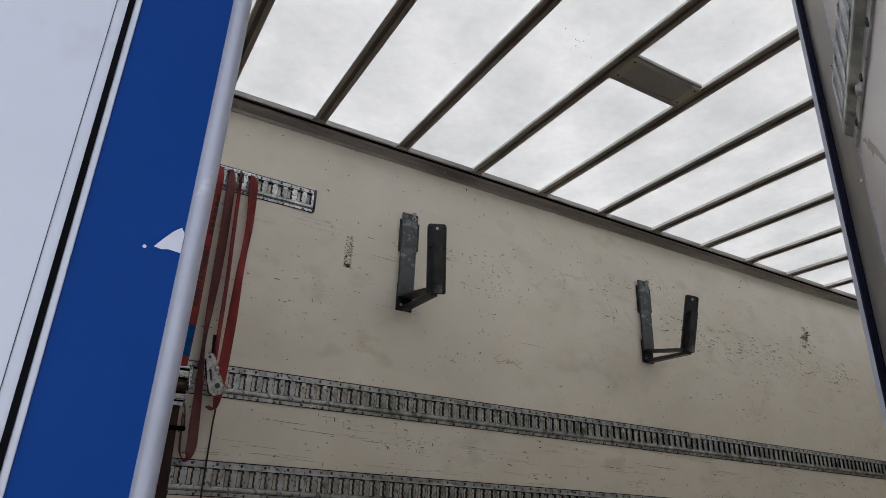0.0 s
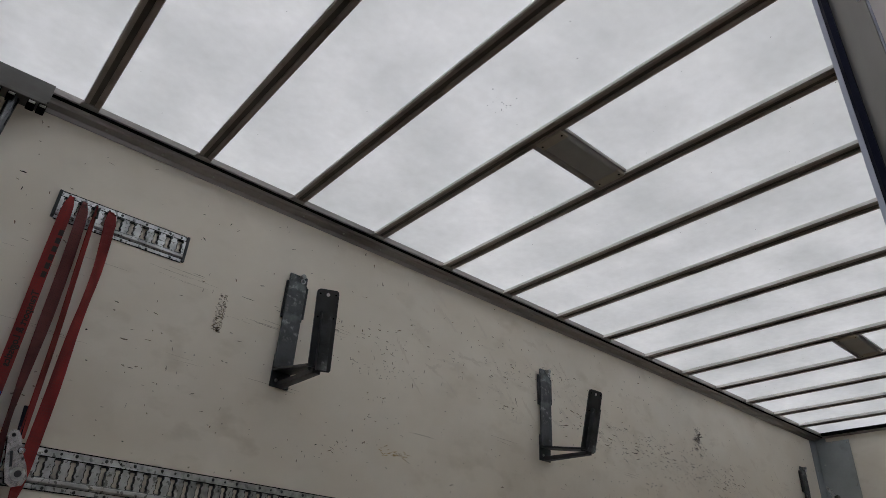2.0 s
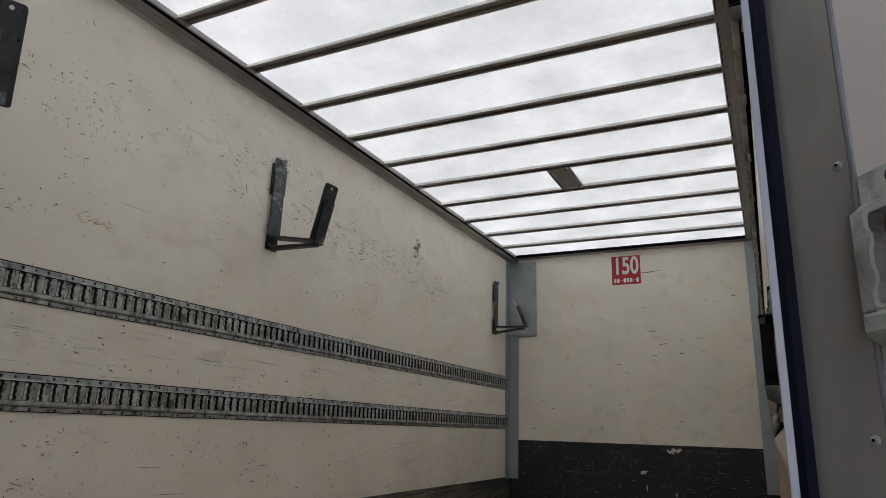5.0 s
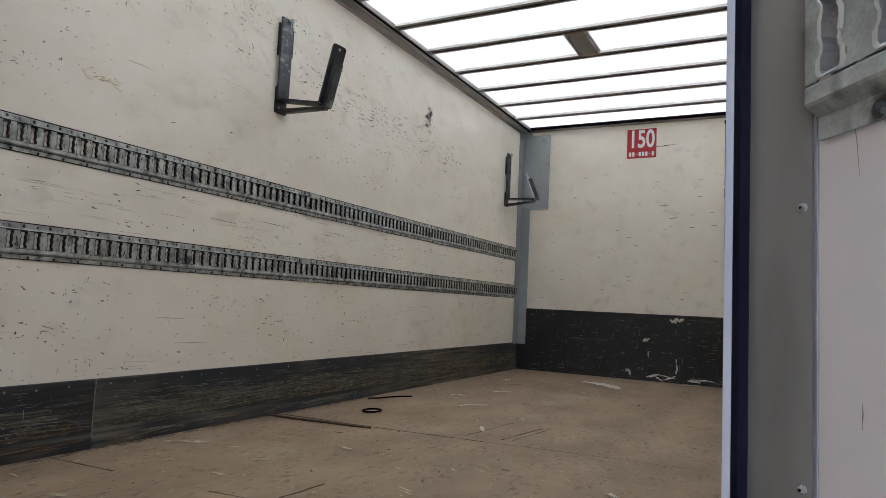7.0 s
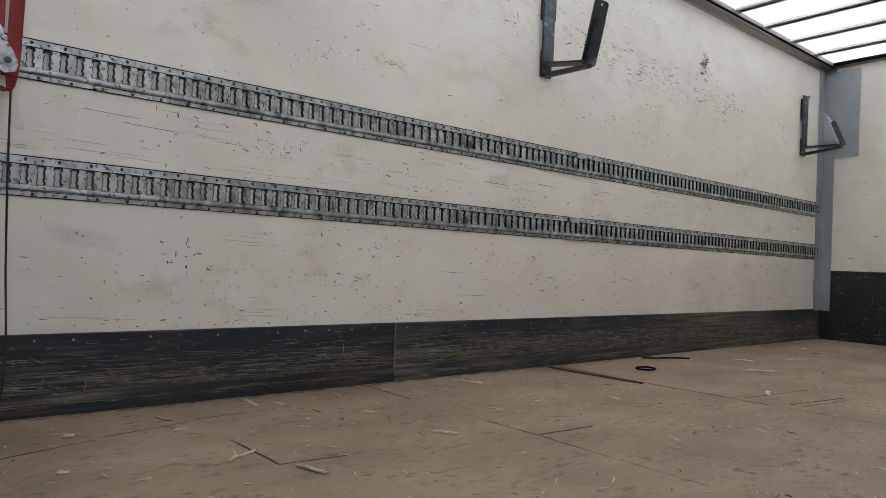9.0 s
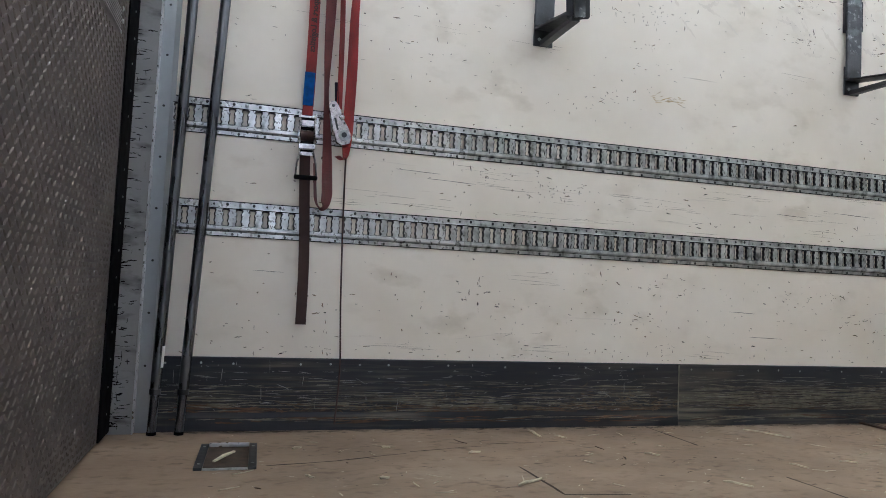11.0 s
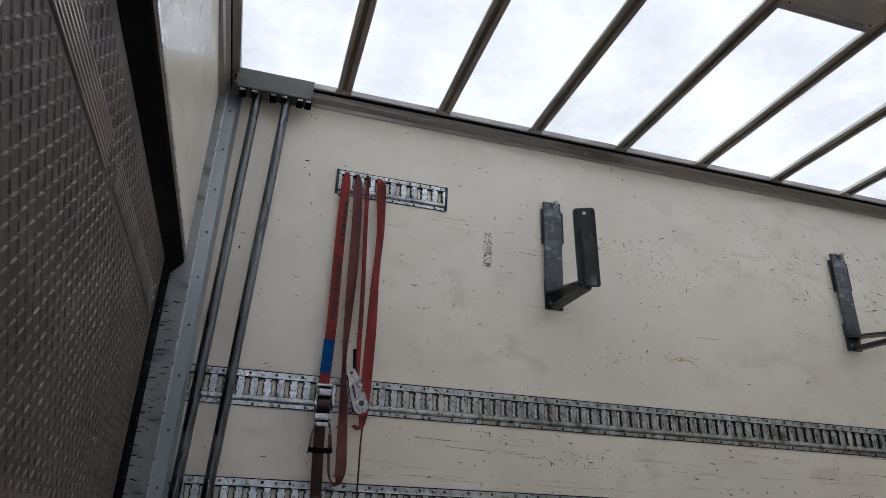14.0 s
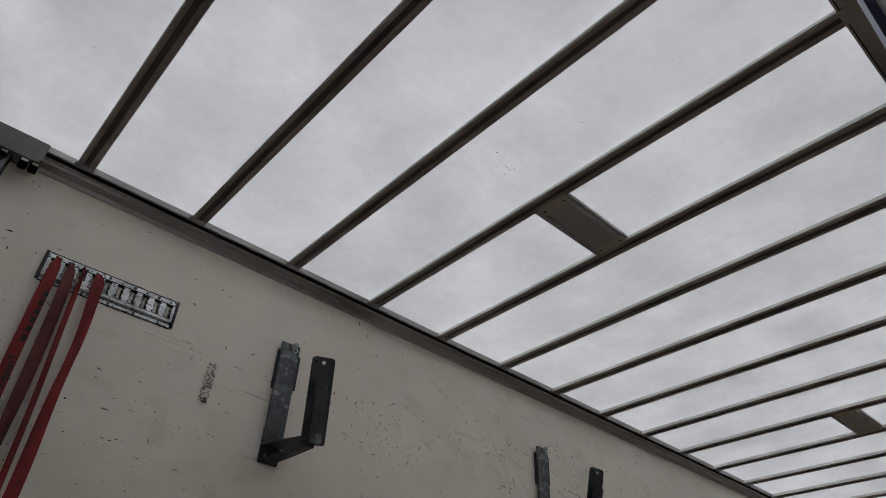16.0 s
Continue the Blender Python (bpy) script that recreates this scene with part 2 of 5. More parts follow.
ROOF = bpy.data.materials.new("translucent_roof")
ROOF.use_nodes = True
rn, rl = ROOF.node_tree.nodes, ROOF.node_tree.links
rn.remove(rn["Principled BSDF"])
r_tc, r_noise, r_fine = rn.new("ShaderNodeTexCoord"), rn.new("ShaderNodeTexNoise"), rn.new("ShaderNodeTexNoise")
r_noise.inputs["Scale"].default_value, r_noise.inputs["Detail"].default_value = 3.2, 8
r_fine.inputs["Scale"].default_value, r_fine.inputs["Detail"].default_value = 22, 8
r_mix, r_mul = rn.new("ShaderNodeMix"), rn.new("ShaderNodeMix")
r_mix.data_type = r_mul.data_type = "RGBA"
r_mix.inputs["A"].default_value, r_mix.inputs["B"].default_value = (0.68, 0.695, 0.69, 1), (1, 1, 1, 1)
r_mul.inputs["A"].default_value, r_mul.inputs["B"].default_value = (0.86, 0.86, 0.85, 1), (1, 1, 1, 1)
r_mul2 = rn.new("ShaderNodeMix")
r_mul2.data_type, r_mul2.blend_type = "RGBA", "MULTIPLY"
r_mul2.inputs["Factor"].default_value = 1
r_tr, r_df, r_sh = rn.new("ShaderNodeBsdfTranslucent"), rn.new("ShaderNodeBsdfDiffuse"), rn.new("ShaderNodeMixShader")
r_sh.inputs["Fac"].default_value = 0.45
rl.new(r_tc.outputs["Object"], r_noise.inputs["Vector"])
rl.new(r_tc.outputs["Object"], r_fine.inputs["Vector"])
rl.new(r_noise.outputs["Fac"], r_mix.inputs["Factor"])
rl.new(r_fine.outputs["Fac"], r_mul.inputs["Factor"])
rl.new(r_mix.outputs["Result"], r_mul2.inputs["A"])
rl.new(r_mul.outputs["Result"], r_mul2.inputs["B"])
rl.new(r_mul2.outputs["Result"], r_tr.inputs["Color"])
rl.new(r_mul2.outputs["Result"], r_df.inputs["Color"])
rl.new(r_tr.outputs["BSDF"], r_sh.inputs[1])
rl.new(r_df.outputs["BSDF"], r_sh.inputs[2])
rl.new(r_sh.outputs["Shader"], rn["Material Output"].inputs["Surface"])


# ---------------------------------------------------------------- mesh helpers
class Shape:
    """Points and faces that make one mesh."""

    def __init__(self):
        self.v, self.f = [], []

    def add(self, verts, faces):
        k = len(self.v)
        self.v += [tuple(p) for p in verts]
        self.f += [tuple(i + k for i in f) for f in faces]
        return self

    def box(self, x0, x1, y0, y1, z0, z1, bevel=0.0, m=None):
        bm = bmesh.new()
        bmesh.ops.create_cube(bm, size=1)
        for p in bm.verts:
            p.co = Vector(((x0 + x1) / 2 + p.co.x * (x1 - x0), (y0 + y1) / 2 + p.co.y * (y1 - y0), (z0 + z1) / 2 + p.co.z * (z1 - z0)))
        if bevel:
            bmesh.ops.bevel(bm, geom=bm.edges[:], offset=bevel, segments=2, affect="EDGES", profile=0.6)
        return self.take(bm, m)

    def take(self, bm, m=None):
        bm.verts.index_update()
        self.add([(m @ p.co if m else p.co) for p in bm.verts], [[q.index for q in f.verts] for f in bm.faces])
        bm.free()
        return self

    def rod(self, a, b, r, n=12, r2=None):
        a, b = Vector(a), Vector(b)
        q = (b - a).to_track_quat("Z", "Y").to_matrix()
        r2 = r if r2 is None else r2
        ring = lambda o, s: [o + q @ Vector((s * math.cos(2 * math.pi * k / n), s * math.sin(2 * math.pi * k / n), 0)) for k in range(n)]
        faces = [(k, (k + 1) % n, n + (k + 1) % n, n + k) for k in range(n)] + [tuple(range(n))[::-1], tuple(range(n, 2 * n))]
        return self.add(ring(a, r) + ring(b, r2), faces)

    def path(self, pts, r, n=8, closed=False):
        pts = [Vector(p) for p in pts]
        verts, faces, up = [], [], None
        for k, p in enumerate(pts):
            d = (pts[(k + 1) % len(pts)] - pts[k - 1]) if closed else (pts[min(k + 1, len(pts) - 1)] - pts[max(k - 1, 0)])
            d.normalize()
            if up is None:
                up = d.orthogonal().normalized()
            up = (up - d * up.dot(d)).normalized()
            side = d.cross(up)
            verts += [p + r * (math.cos(2 * math.pi * j / n) * up + math.sin(2 * math.pi * j / n) * side) for j in range(n)]
        rows = len(pts) if closed else len(pts) - 1
        for k in range(rows):
            a, b = k * n, ((k + 1) % len(pts)) * n
            faces += [(a + j, a + (j + 1) % n, b + (j + 1) % n, b + j) for j in range(n)]
        if not closed:
            faces += [tuple(range(n))[::-1], tuple(range((len(pts) - 1) * n, len(pts) * n))]
        return self.add(verts, faces)

    def sweep(self, outline, axis, a, b):
        """A closed outline of (u, v) drawn along an axis: x takes (y, z), y takes (x, z), z takes (x, y)."""
        put = {"x": lambda s, u, v: (s, u, v), "y": lambda s, u, v: (u, s, v), "z": lambda s, u, v: (u, v, s)}[axis]
        n = len(outline)
        faces = [(k, (k + 1) % n, n + (k + 1) % n, n + k) for k in range(n)] + [tuple(range(n))[::-1], tuple(range(n, 2 * n))]
        return self.add([put(a, u, v) for u, v in outline] + [put(b, u, v) for u, v in outline], faces)

    def dome(self, p, normal, r, h=None, n=8):
        q = Vector(normal).to_track_quat("Z", "Y").to_matrix()
        p, h = Vector(p), h or r * 0.5
        ring = lambda s, z: [p + q @ Vector((s * math.cos(2 * math.pi * k / n), s * math.sin(2 * math.pi * k / n), z)) for k in range(n)]
        v = ring(r, 0) + ring(r * 0.75, h * 0.7) + [p + q @ Vector((0, 0, h))]
        f = [(k, (k + 1) % n, n + (k + 1) % n, n + k) for k in range(n)] + [(n + k, n + (k + 1) % n, 2 * n) for k in range(n)]
        return self.add(v, f)

    def ribbon(self, pts, widths, thick, across):
        """A flat band along points; across gives the width's direction."""
        pts = [Vector(p) for p in pts]
        verts, faces = [], []
        for k, p in enumerate(pts):
            d = (pts[min(k + 1, len(pts) - 1)] - pts[max(k - 1, 0)]).normalized()
            a = Vector(across[k] if isinstance(across, list) else across)
            a = (a - d * a.dot(d)).normalized()
            nrm = d.cross(a) * thick / 2
            w = (widths[k] if isinstance(widths, list) else widths) / 2
            verts += [p - a * w - nrm, p + a * w - nrm, p + a * w + nrm, p - a * w + nrm]
        for k in range(len(pts) - 1):
            o = 4 * k
            faces += [(o + j, o + (j + 1) % 4, o + 4 + (j + 1) % 4, o + 4 + j) for j in range(4)]
        faces += [(3, 2, 1, 0), tuple(4 * (len(pts) - 1) + j for j in range(4))]
        return self.add(verts, faces)


def spline(pts, n=6):
    """Points on a smooth curve through the given ones."""
    p = [Vector(q) for q in pts]
    p = [2 * p[0] - p[1]] + p + [2 * p[-1] - p[-2]]
    out = []
    for k in range(1, len(p) - 2):
        a, b2, c, d = p[k - 1 : k + 3]
        for j in range(n):
            u = j / n
            out.append(0.5 * ((2 * b2) + (c - a) * u + (2 * a - 5 * b2 + 4 * c - d) * u * u + (3 * b2 - a - 3 * c + d) * u**3))
    return out + [p[-2]]


def spread(values, n):
    """Widths or the like, drawn out evenly to n numbers."""
    return [float(v) for v in np.interp(np.linspace(0, 1, n), np.linspace(0, 1, len(values)), values)]


def mesh_of(name, shape, material, smooth=False):
    me = bpy.data.meshes.new(name)
    me.from_pydata(shape.v, [], shape.f)
    me.materials.append(material)
    bm = bmesh.new()
    bm.from_mesh(me)
    bmesh.ops.recalc_face_normals(bm, faces=bm.faces[:])
    bm.to_mesh(me)
    bm.free()
    if smooth:
        me.polygons.foreach_set("use_smooth", [True] * len(me.polygons))
        me.set_sharp_from_angle(angle=radians(40))
    me.update()
    return me


def part(name, shape, material, parent, label="", smooth=False, kind=""):
    ob = new(name, mesh_of(name, shape, material, smooth))
    ob.parent = parent
    return tagged(ob, label, kind=kind)


def thing(name, label, category, at=(0, 0, 0), group="", kind=""):
    ob = new(name)
    ob.location = at
    return tagged(ob, label, category, group, kind)


def solid(name, shape, material, label, category, group="", kind="", smooth=False):
    return tagged(new(name, mesh_of(name, shape, material, smooth)), label, category, group, kind)


def sliver(shape, p, along, side, length, width, rng, n=5):
    """A thin, uneven flake lying on a surface."""
    a, s = Vector(along).normalized(), Vector(side).normalized()
    top, low = [], []
    for k in range(n + 1):
        u = k / n
        w = width * (0.25 + 0.75 * math.sin(math.pi * min(max(u, 0.06), 0.94))) * rng.uniform(0.5, 1.1) / 2
        c = Vector(p) + a * (u - 0.5) * length + s * rng.uniform(-0.25, 0.25) * width
        top.append(c + s * w)
        low.append(c - s * w)
    m = n + 1
    shape.add(top + low, [(k, k + 1, m + k + 1, m + k) for k in range(n)])


# ---------------------------------------------------------------- ground and shell
ground = Shape()
ground.add([(-600, -600, -1.15), (600, -600, -1.15), (600, 600, -1.15), (-600, 600, -1.15)], [(0, 1, 2, 3)])
solid("ground", ground, GROUND, "grey concrete yard under the truck", "ground", kind="structure")

floor = solid("floor", Shape().box(-0.17, X_FRONT + 0.04, Y_OUT + 0.004, Y_FAR + 0.03, -0.12, 0.0), FLOOR,
              "worn brown coated plywood load floor with joints and dust", "floor", kind="structure")
wall_far = solid("wall_far", Shape().box(-0.17, X_FRONT + 0.04, Y_FAR, Y_FAR + 0.03, -0.12, 2.632), CREAM,
                 "scuffed cream laminated side wall of the truck box", "wall", kind="structure")
wall_front = solid("wall_front", Shape().box(X_FRONT, X_FRONT + 0.04, Y_OUT + 0.004, Y_FAR, -0.12, 2.632), CREAM,
                   "cream laminated front wall of the truck box", "wall", kind="structure")
near = Shape().box(1.12, X_FRONT + 0.04, Y_OUT, Y_NEAR, -0.12, 2.632)
near.box(0.226, 1.12, Y_OUT, Y_NEAR, 2.46, 2.632)
near.box(0.226, 1.12, Y_OUT, Y_NEAR, -0.12, -0.002)
wall_near = solid("wall_near", near, CREAM, "cream side wall with the open side doorway", "wall", kind="structure")
part("threshold", Shape().box(0.226, 1.06, Y_OUT - 0.01, Y_NEAR + 0.03, -0.001, 0.006, 0.002), ALU, wall_near, "dull aluminium door sill")

ceiling = solid("ceiling", Shape().box(-0.18, X_FRONT + 0.04, Y_OUT, Y_FAR + 0.03, Z_ROOF, Z_ROOF + 0.003), ROOF,
                "milky translucent roof sheet letting daylight through", "ceiling", kind="structure")

# roof beams: hat profiles with a darker groove underneath
def roof_beam():
    e = thing("roof_beam", "grey aluminium roof beam under the translucent sheet", "roof beam", group="roof beams")
    w, h, y0, y1 = 0.025, 0.029, -0.015, 2.36
    out = [(-w + 0.008, h), (-w, 0.005), (-w + 0.003, 0.0), (-0.006, 0.0), (-0.006, 0.007), (0.016, 0.007), (0.016, 0.0), (w + 0.012, 0.0), (w + 0.015, 0.005), (w + 0.010, h)]
    part("profile", Shape().sweep(out, "y", y0, y1), ALU_BEAM, e)
    # pale strip paints in the roof light that this side catches
    part("edge_strip", Shape().sweep([(-w + 0.0075, h - 0.001), (-w - 0.0012, 0.0062), (-w - 0.0022, 0.0062), (-w + 0.0060, h - 0.001)], "y", y0, y1), BEAM_LIT_SIDE, e, "pale strip with daylight painted onto the beam's side")
    part("groove", Shape().box(-0.0055, 0.0155, y0, y1, 0.0055, 0.0068), BROWN_BOARD, e, "dark brown strip laid in the beam's groove")
    for y in (y0 + 0.004, y1 - 0.034):
        part("end_clip", Shape().box(-0.034, 0.034, y, y + 0.03, -0.004, 0.004, 0.001), ALU, e, "flat clip at the beam's end")
    return e


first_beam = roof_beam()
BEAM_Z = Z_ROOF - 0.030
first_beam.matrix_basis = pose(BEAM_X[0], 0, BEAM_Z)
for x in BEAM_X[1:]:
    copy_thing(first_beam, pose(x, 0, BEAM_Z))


def cant_rail(name, side, x0, x1, label):
    """Edge profile between wall and roof; side 1 for the far wall, -1 for the near one."""
    wall = Y_FAR if side > 0 else Y_NEAR
    depth = 0.105 if side > 0 else 0.085
    g = lambda d: wall - side * d
    e = thing(name, label, "roof rail", kind="structure")
    part("profile", Shape().sweep([(g(0.0), 2.575), (g(0.006), 2.575), (g(0.012), 2.592), (g(0.05), 2.596), (g(0.054), 2.604), (g(0.058), 2.606),
                                   (g(depth), 2.609), (g(depth + 0.002), 2.634), (g(0.0), 2.634)], "x", x0, x1), ALU, e)
    part("seal_strip", Shape().box(x0, x1, min(g(0.078), g(depth - 0.010)), max(g(0.078), g(depth - 0.010)), 2.604, 2.608), RUBBER, e, "dark sealing strip along the roof edge")
    riv = Shape()
    for k in range(int((x1 - x0) / 0.24)):
        riv.dome((x0 + 0.12 + 0.24 * k, g(0.03), 2.5945), (0, 0, -1), 0.006, 0.004)
    part("rivets", riv, GALV, e, kind="stuff")


cant_rail("cant_rail_far", 1, 0.0, X_FRONT, "grey aluminium edge profile between side wall and roof")
cant_rail("cant_rail_near", -1, 1.125, X_FRONT, "grey aluminium edge profile above the open side")
e = thing("cant_rail_front", "dark edge profile between front wall and roof", "roof rail", kind="structure")
part("profile", Shape().sweep([(X_FRONT, 2.60), (X_FRONT - 0.02, 2.60), (X_FRONT - 0.05, 2.615), (X_FRONT - 0.05, 2.634), (X_FRONT, 2.634)], "y", Y_NEAR, Y_FAR), ALU, e)
part("seal_strip", Shape().box(X_FRONT - 0.09, X_FRONT - 0.045, Y_NEAR, Y_FAR - 0.06, 2.612, 2.634), RUBBER, e, "black rubber roof seal")

# front wall: corner posts, kick board, patch plate
for nm, y0, y1, z0 in (("front_corner_post", Y_FAR - 0.105, Y_FAR - 0.002, 0.272), ("front_corner_post", Y_NEAR + 0.005, Y_NEAR + 0.105, 0.272)):
    far = y0 > 1
    e = thing(nm, "galvanised corner post with rivets at the front wall", "corner post", group="front corner posts")
    part("front_flange", Shape().box(X_FRONT - 0.012, X_FRONT - 0.001, y0, y1, z0, 2.60, 0.002), SHEET, e)
    ya, yb = (Y_FAR - 0.011, Y_FAR - 0.001) if far else (Y_NEAR + 0.001, Y_NEAR + 0.011)
    part("side_flange", Shape().box(X_FRONT - 0.13, X_FRONT - 0.013, ya, yb, z0, 2.575, 0.002), SHEET, e)
    riv = Shape()
    for k in range(11):
        z = z0 + 0.1 + k * 0.21
        riv.dome((X_FRONT - 0.012, (y0 + y1) / 2 + 0.02, z), (-1, 0, 0), 0.007)
        riv.dome((X_FRONT - 0.09, ya if far else yb, z + 0.03), (0, -1 if far else 1, 0), 0.007)
    part("rivets", riv, GALV, e, kind="stuff")

e = thing("patch_plate", "riveted galvanised repair sheet on the front wall corner", "metal plate")
part("sheet", Shape().box(X_FRONT - 0.018, X_FRONT - 0.013, 2.145, Y_FAR - 0.03, 1.735, 2.56, 0.001), SHEET, e)
for y, z in ((2.165, 1.755), (2.165, 2.15), (2.165, 2.54), (2.40, 2.55), (2.40, 1.77), (2.40, 2.0), (2.40, 2.35), (2.30, 2.55)):
    part("rivet", Shape().dome((X_FRONT - 0.018, y, z), (-1, 0, 0), 0.009), GALV, e)

rng = random.Random(5)
front_kick = solid("front_kickboard", Shape().box(X_FRONT - 0.011, X_FRONT - 0.001, Y_NEAR, Y_FAR - 0.004, 0.0, KICK_F, 0.002), KICK_CLEAN,
                   "tall black scraped kickboard along the front wall", "kickboard")
marks = Shape()
for k in range(420):
    y, z = rng.uniform(-0.05, 2.3), KICK_F * rng.random() ** 1.5
    L = rng.uniform(0.01, 0.07)
    horiz = rng.random() < 0.75
    sliver(marks, (X_FRONT - 0.0125, y, z + 0.01), (0, 1, rng.uniform(-0.15, 0.15)) if horiz else (0, 0.1, 1), (0, 0, 1) if horiz else (0, 1, 0), L, rng.uniform(0.001, 0.004), rng)
worn = Shape()
for y, z, L, w in ((0.78, 0.60, 0.09, 0.05), (1.074, 0.395, 0.08, 0.04), (1.066, 0.25, 0.02, 0.07), (0.95, 0.042, 0.24, 0.036), (0.62, 0.035, 0.12, 0.03), (0.50, 0.05, 0.18, 0.018), (1.263, 0.09, 0.05, 0.03), (0.80, 0.155, 0.02, 0.10), (1.24, 0.06, 0.03, 0.07)):
    for j in range(4):
        sliver(worn, (X_FRONT - 0.0128 - 0.0002 * j, y + rng.gauss(0, L / 4), z + rng.gauss(0, w / 4)), (0, 1, rng.gauss(0, 0.3)), (0, 0, 1), L * rng.uniform(0.4, 0.8), w * rng.uniform(0.3, 0.8), rng, 9)
part("paint_patch", worn, PAPER, front_kick, "white worn patches", kind="stuff")
part("scrape_marks", marks, RUBBED, front_kick, "pale scrape marks", kind="stuff")

# far kickboard, in lengths with a fold at its foot
joints = [0.02, 2.357, 4.839, 6.1, X_FRONT - 0.012]
for k in range(4):
    a, b = joints[k], joints[k + 1] - 0.003
    e = thing("kickboard", "black scraped kickboard with brown wear along the floor", "kickboard", group="kickboards along the side wall")
    part("board", Shape().sweep([(Y_FAR - 0.001, KICK), (Y_FAR - 0.008, KICK), (Y_FAR - 0.010, KICK - 0.004), (Y_FAR - 0.012, 0.07), (Y_FAR - 0.0155, 0.052), (Y_FAR - 0.019, 0.0), (Y_FAR - 0.001, 0.0)], "x", a, b), KICK_DARK if k == 0 else KICKBOARD, e)
    x = a + 0.07
    while x < b:
        part("screw", Shape().dome((x, Y_FAR - 0.0095, KICK - 0.022 - 0.004 * rng.random()), (0, -1, 0), 0.0055, 0.002), GALV, e)
        x += rng.choice((0.12, 0.13, 0.26))
    def rub(count, z0, z1, l0, l1, w0, w1, material, label, lift):
        marks = Shape()
        for j in range(int(count * (b - a))):
            z = rng.triangular(z0, z1, (z0 + z1) / 2)
            yy = Y_FAR - (0.0122 if z > 0.072 else 0.0160 + (0.052 - min(z, 0.052)) * 0.068)
            if 0.048 < z < 0.072:
                continue
            L = rng.uniform(l0, l1)
            sliver(marks, (rng.uniform(a + L / 2, b - L / 2), yy - lift, z), (1, 0, rng.gauss(0, 0.03)), (0, 0, 1), L, rng.uniform(w0, w1), rng, 8)
        part("wear_mark", marks, material, e, label, kind="stuff")
    rub(70, 0.02, 0.11, 0.03, 0.24, 0.002, 0.010, BROWN_DIRT, "reddish-brown dirt along the foot", 0.0004)
    rub(90 if k == 0 else 330, 0.01, 0.20, 0.03, 0.34, 0.0010, 0.0058, OLIVE_RUB, "olive-grey rub marks", 0.0007)
    rub(30 if k == 0 else 150, 0.02, 0.25, 0.02, 0.26, 0.0008, 0.0035, OLIVE_PALE, "pale olive rub marks", 0.0010)
    rub(40 if k == 0 else 130, 0.00, 0.22, 0.04, 0.36, 0.0008, 0.0034, SCUFF, "dark scrape lines", 0.0013)
    rub(110, 0.02, 0.272, 0.004, 0.07, 0.0006, 0.0020, RUBBED, "fine pale scratches", 0.0016)
    if k == 0:                                         # dirt splashed up along the foot, and pale nicks
        splash, nicks = Shape(), Shape()
        for j in range(420):
            x = 0.35 + 2.0 * rng.random() ** 0.7
            z = 0.074 + (0.030 + 0.022 * math.sin(7 * x)) * abs(rng.gauss(0, 1))
            sliver(splash, (x, Y_FAR - 0.0127, min(z, 0.22)), (1, 0, rng.gauss(0, 0.3)), (0, 0, 1), rng.uniform(0.008, 0.040), rng.uniform(0.002, 0.009), rng)
        for j in range(150):
            x, z = rng.uniform(0.05, 2.3), rng.uniform(0.08, 0.27)
            tall = rng.random() < 0.25
            sliver(nicks, (x, Y_FAR - 0.0138, z), (rng.gauss(0, 0.1), 0, 1) if tall else (1, 0, rng.gauss(0, 0.3)), (1, 0, 0) if tall else (0, 0, 1), rng.choice((0.005, 0.008, 0.012, 0.05)), rng.uniform(0.0012, 0.0035), rng)
        part("dirt_splash", splash, OLIVE_BROWN, e, "brown dirt splashed up from the floor", kind="stuff")
        part("nick_mark", nicks, RUBBED, e, "pale nicks", kind="stuff")
    elif k == 1:
        part("joint_cover", Shape().box(a - 0.0035, a + 0.0005, Y_FAR - 0.0150, Y_FAR - 0.0125, 0.02, KICK - 0.004), OLIVE_PALE, e, "pale worn joint edge")


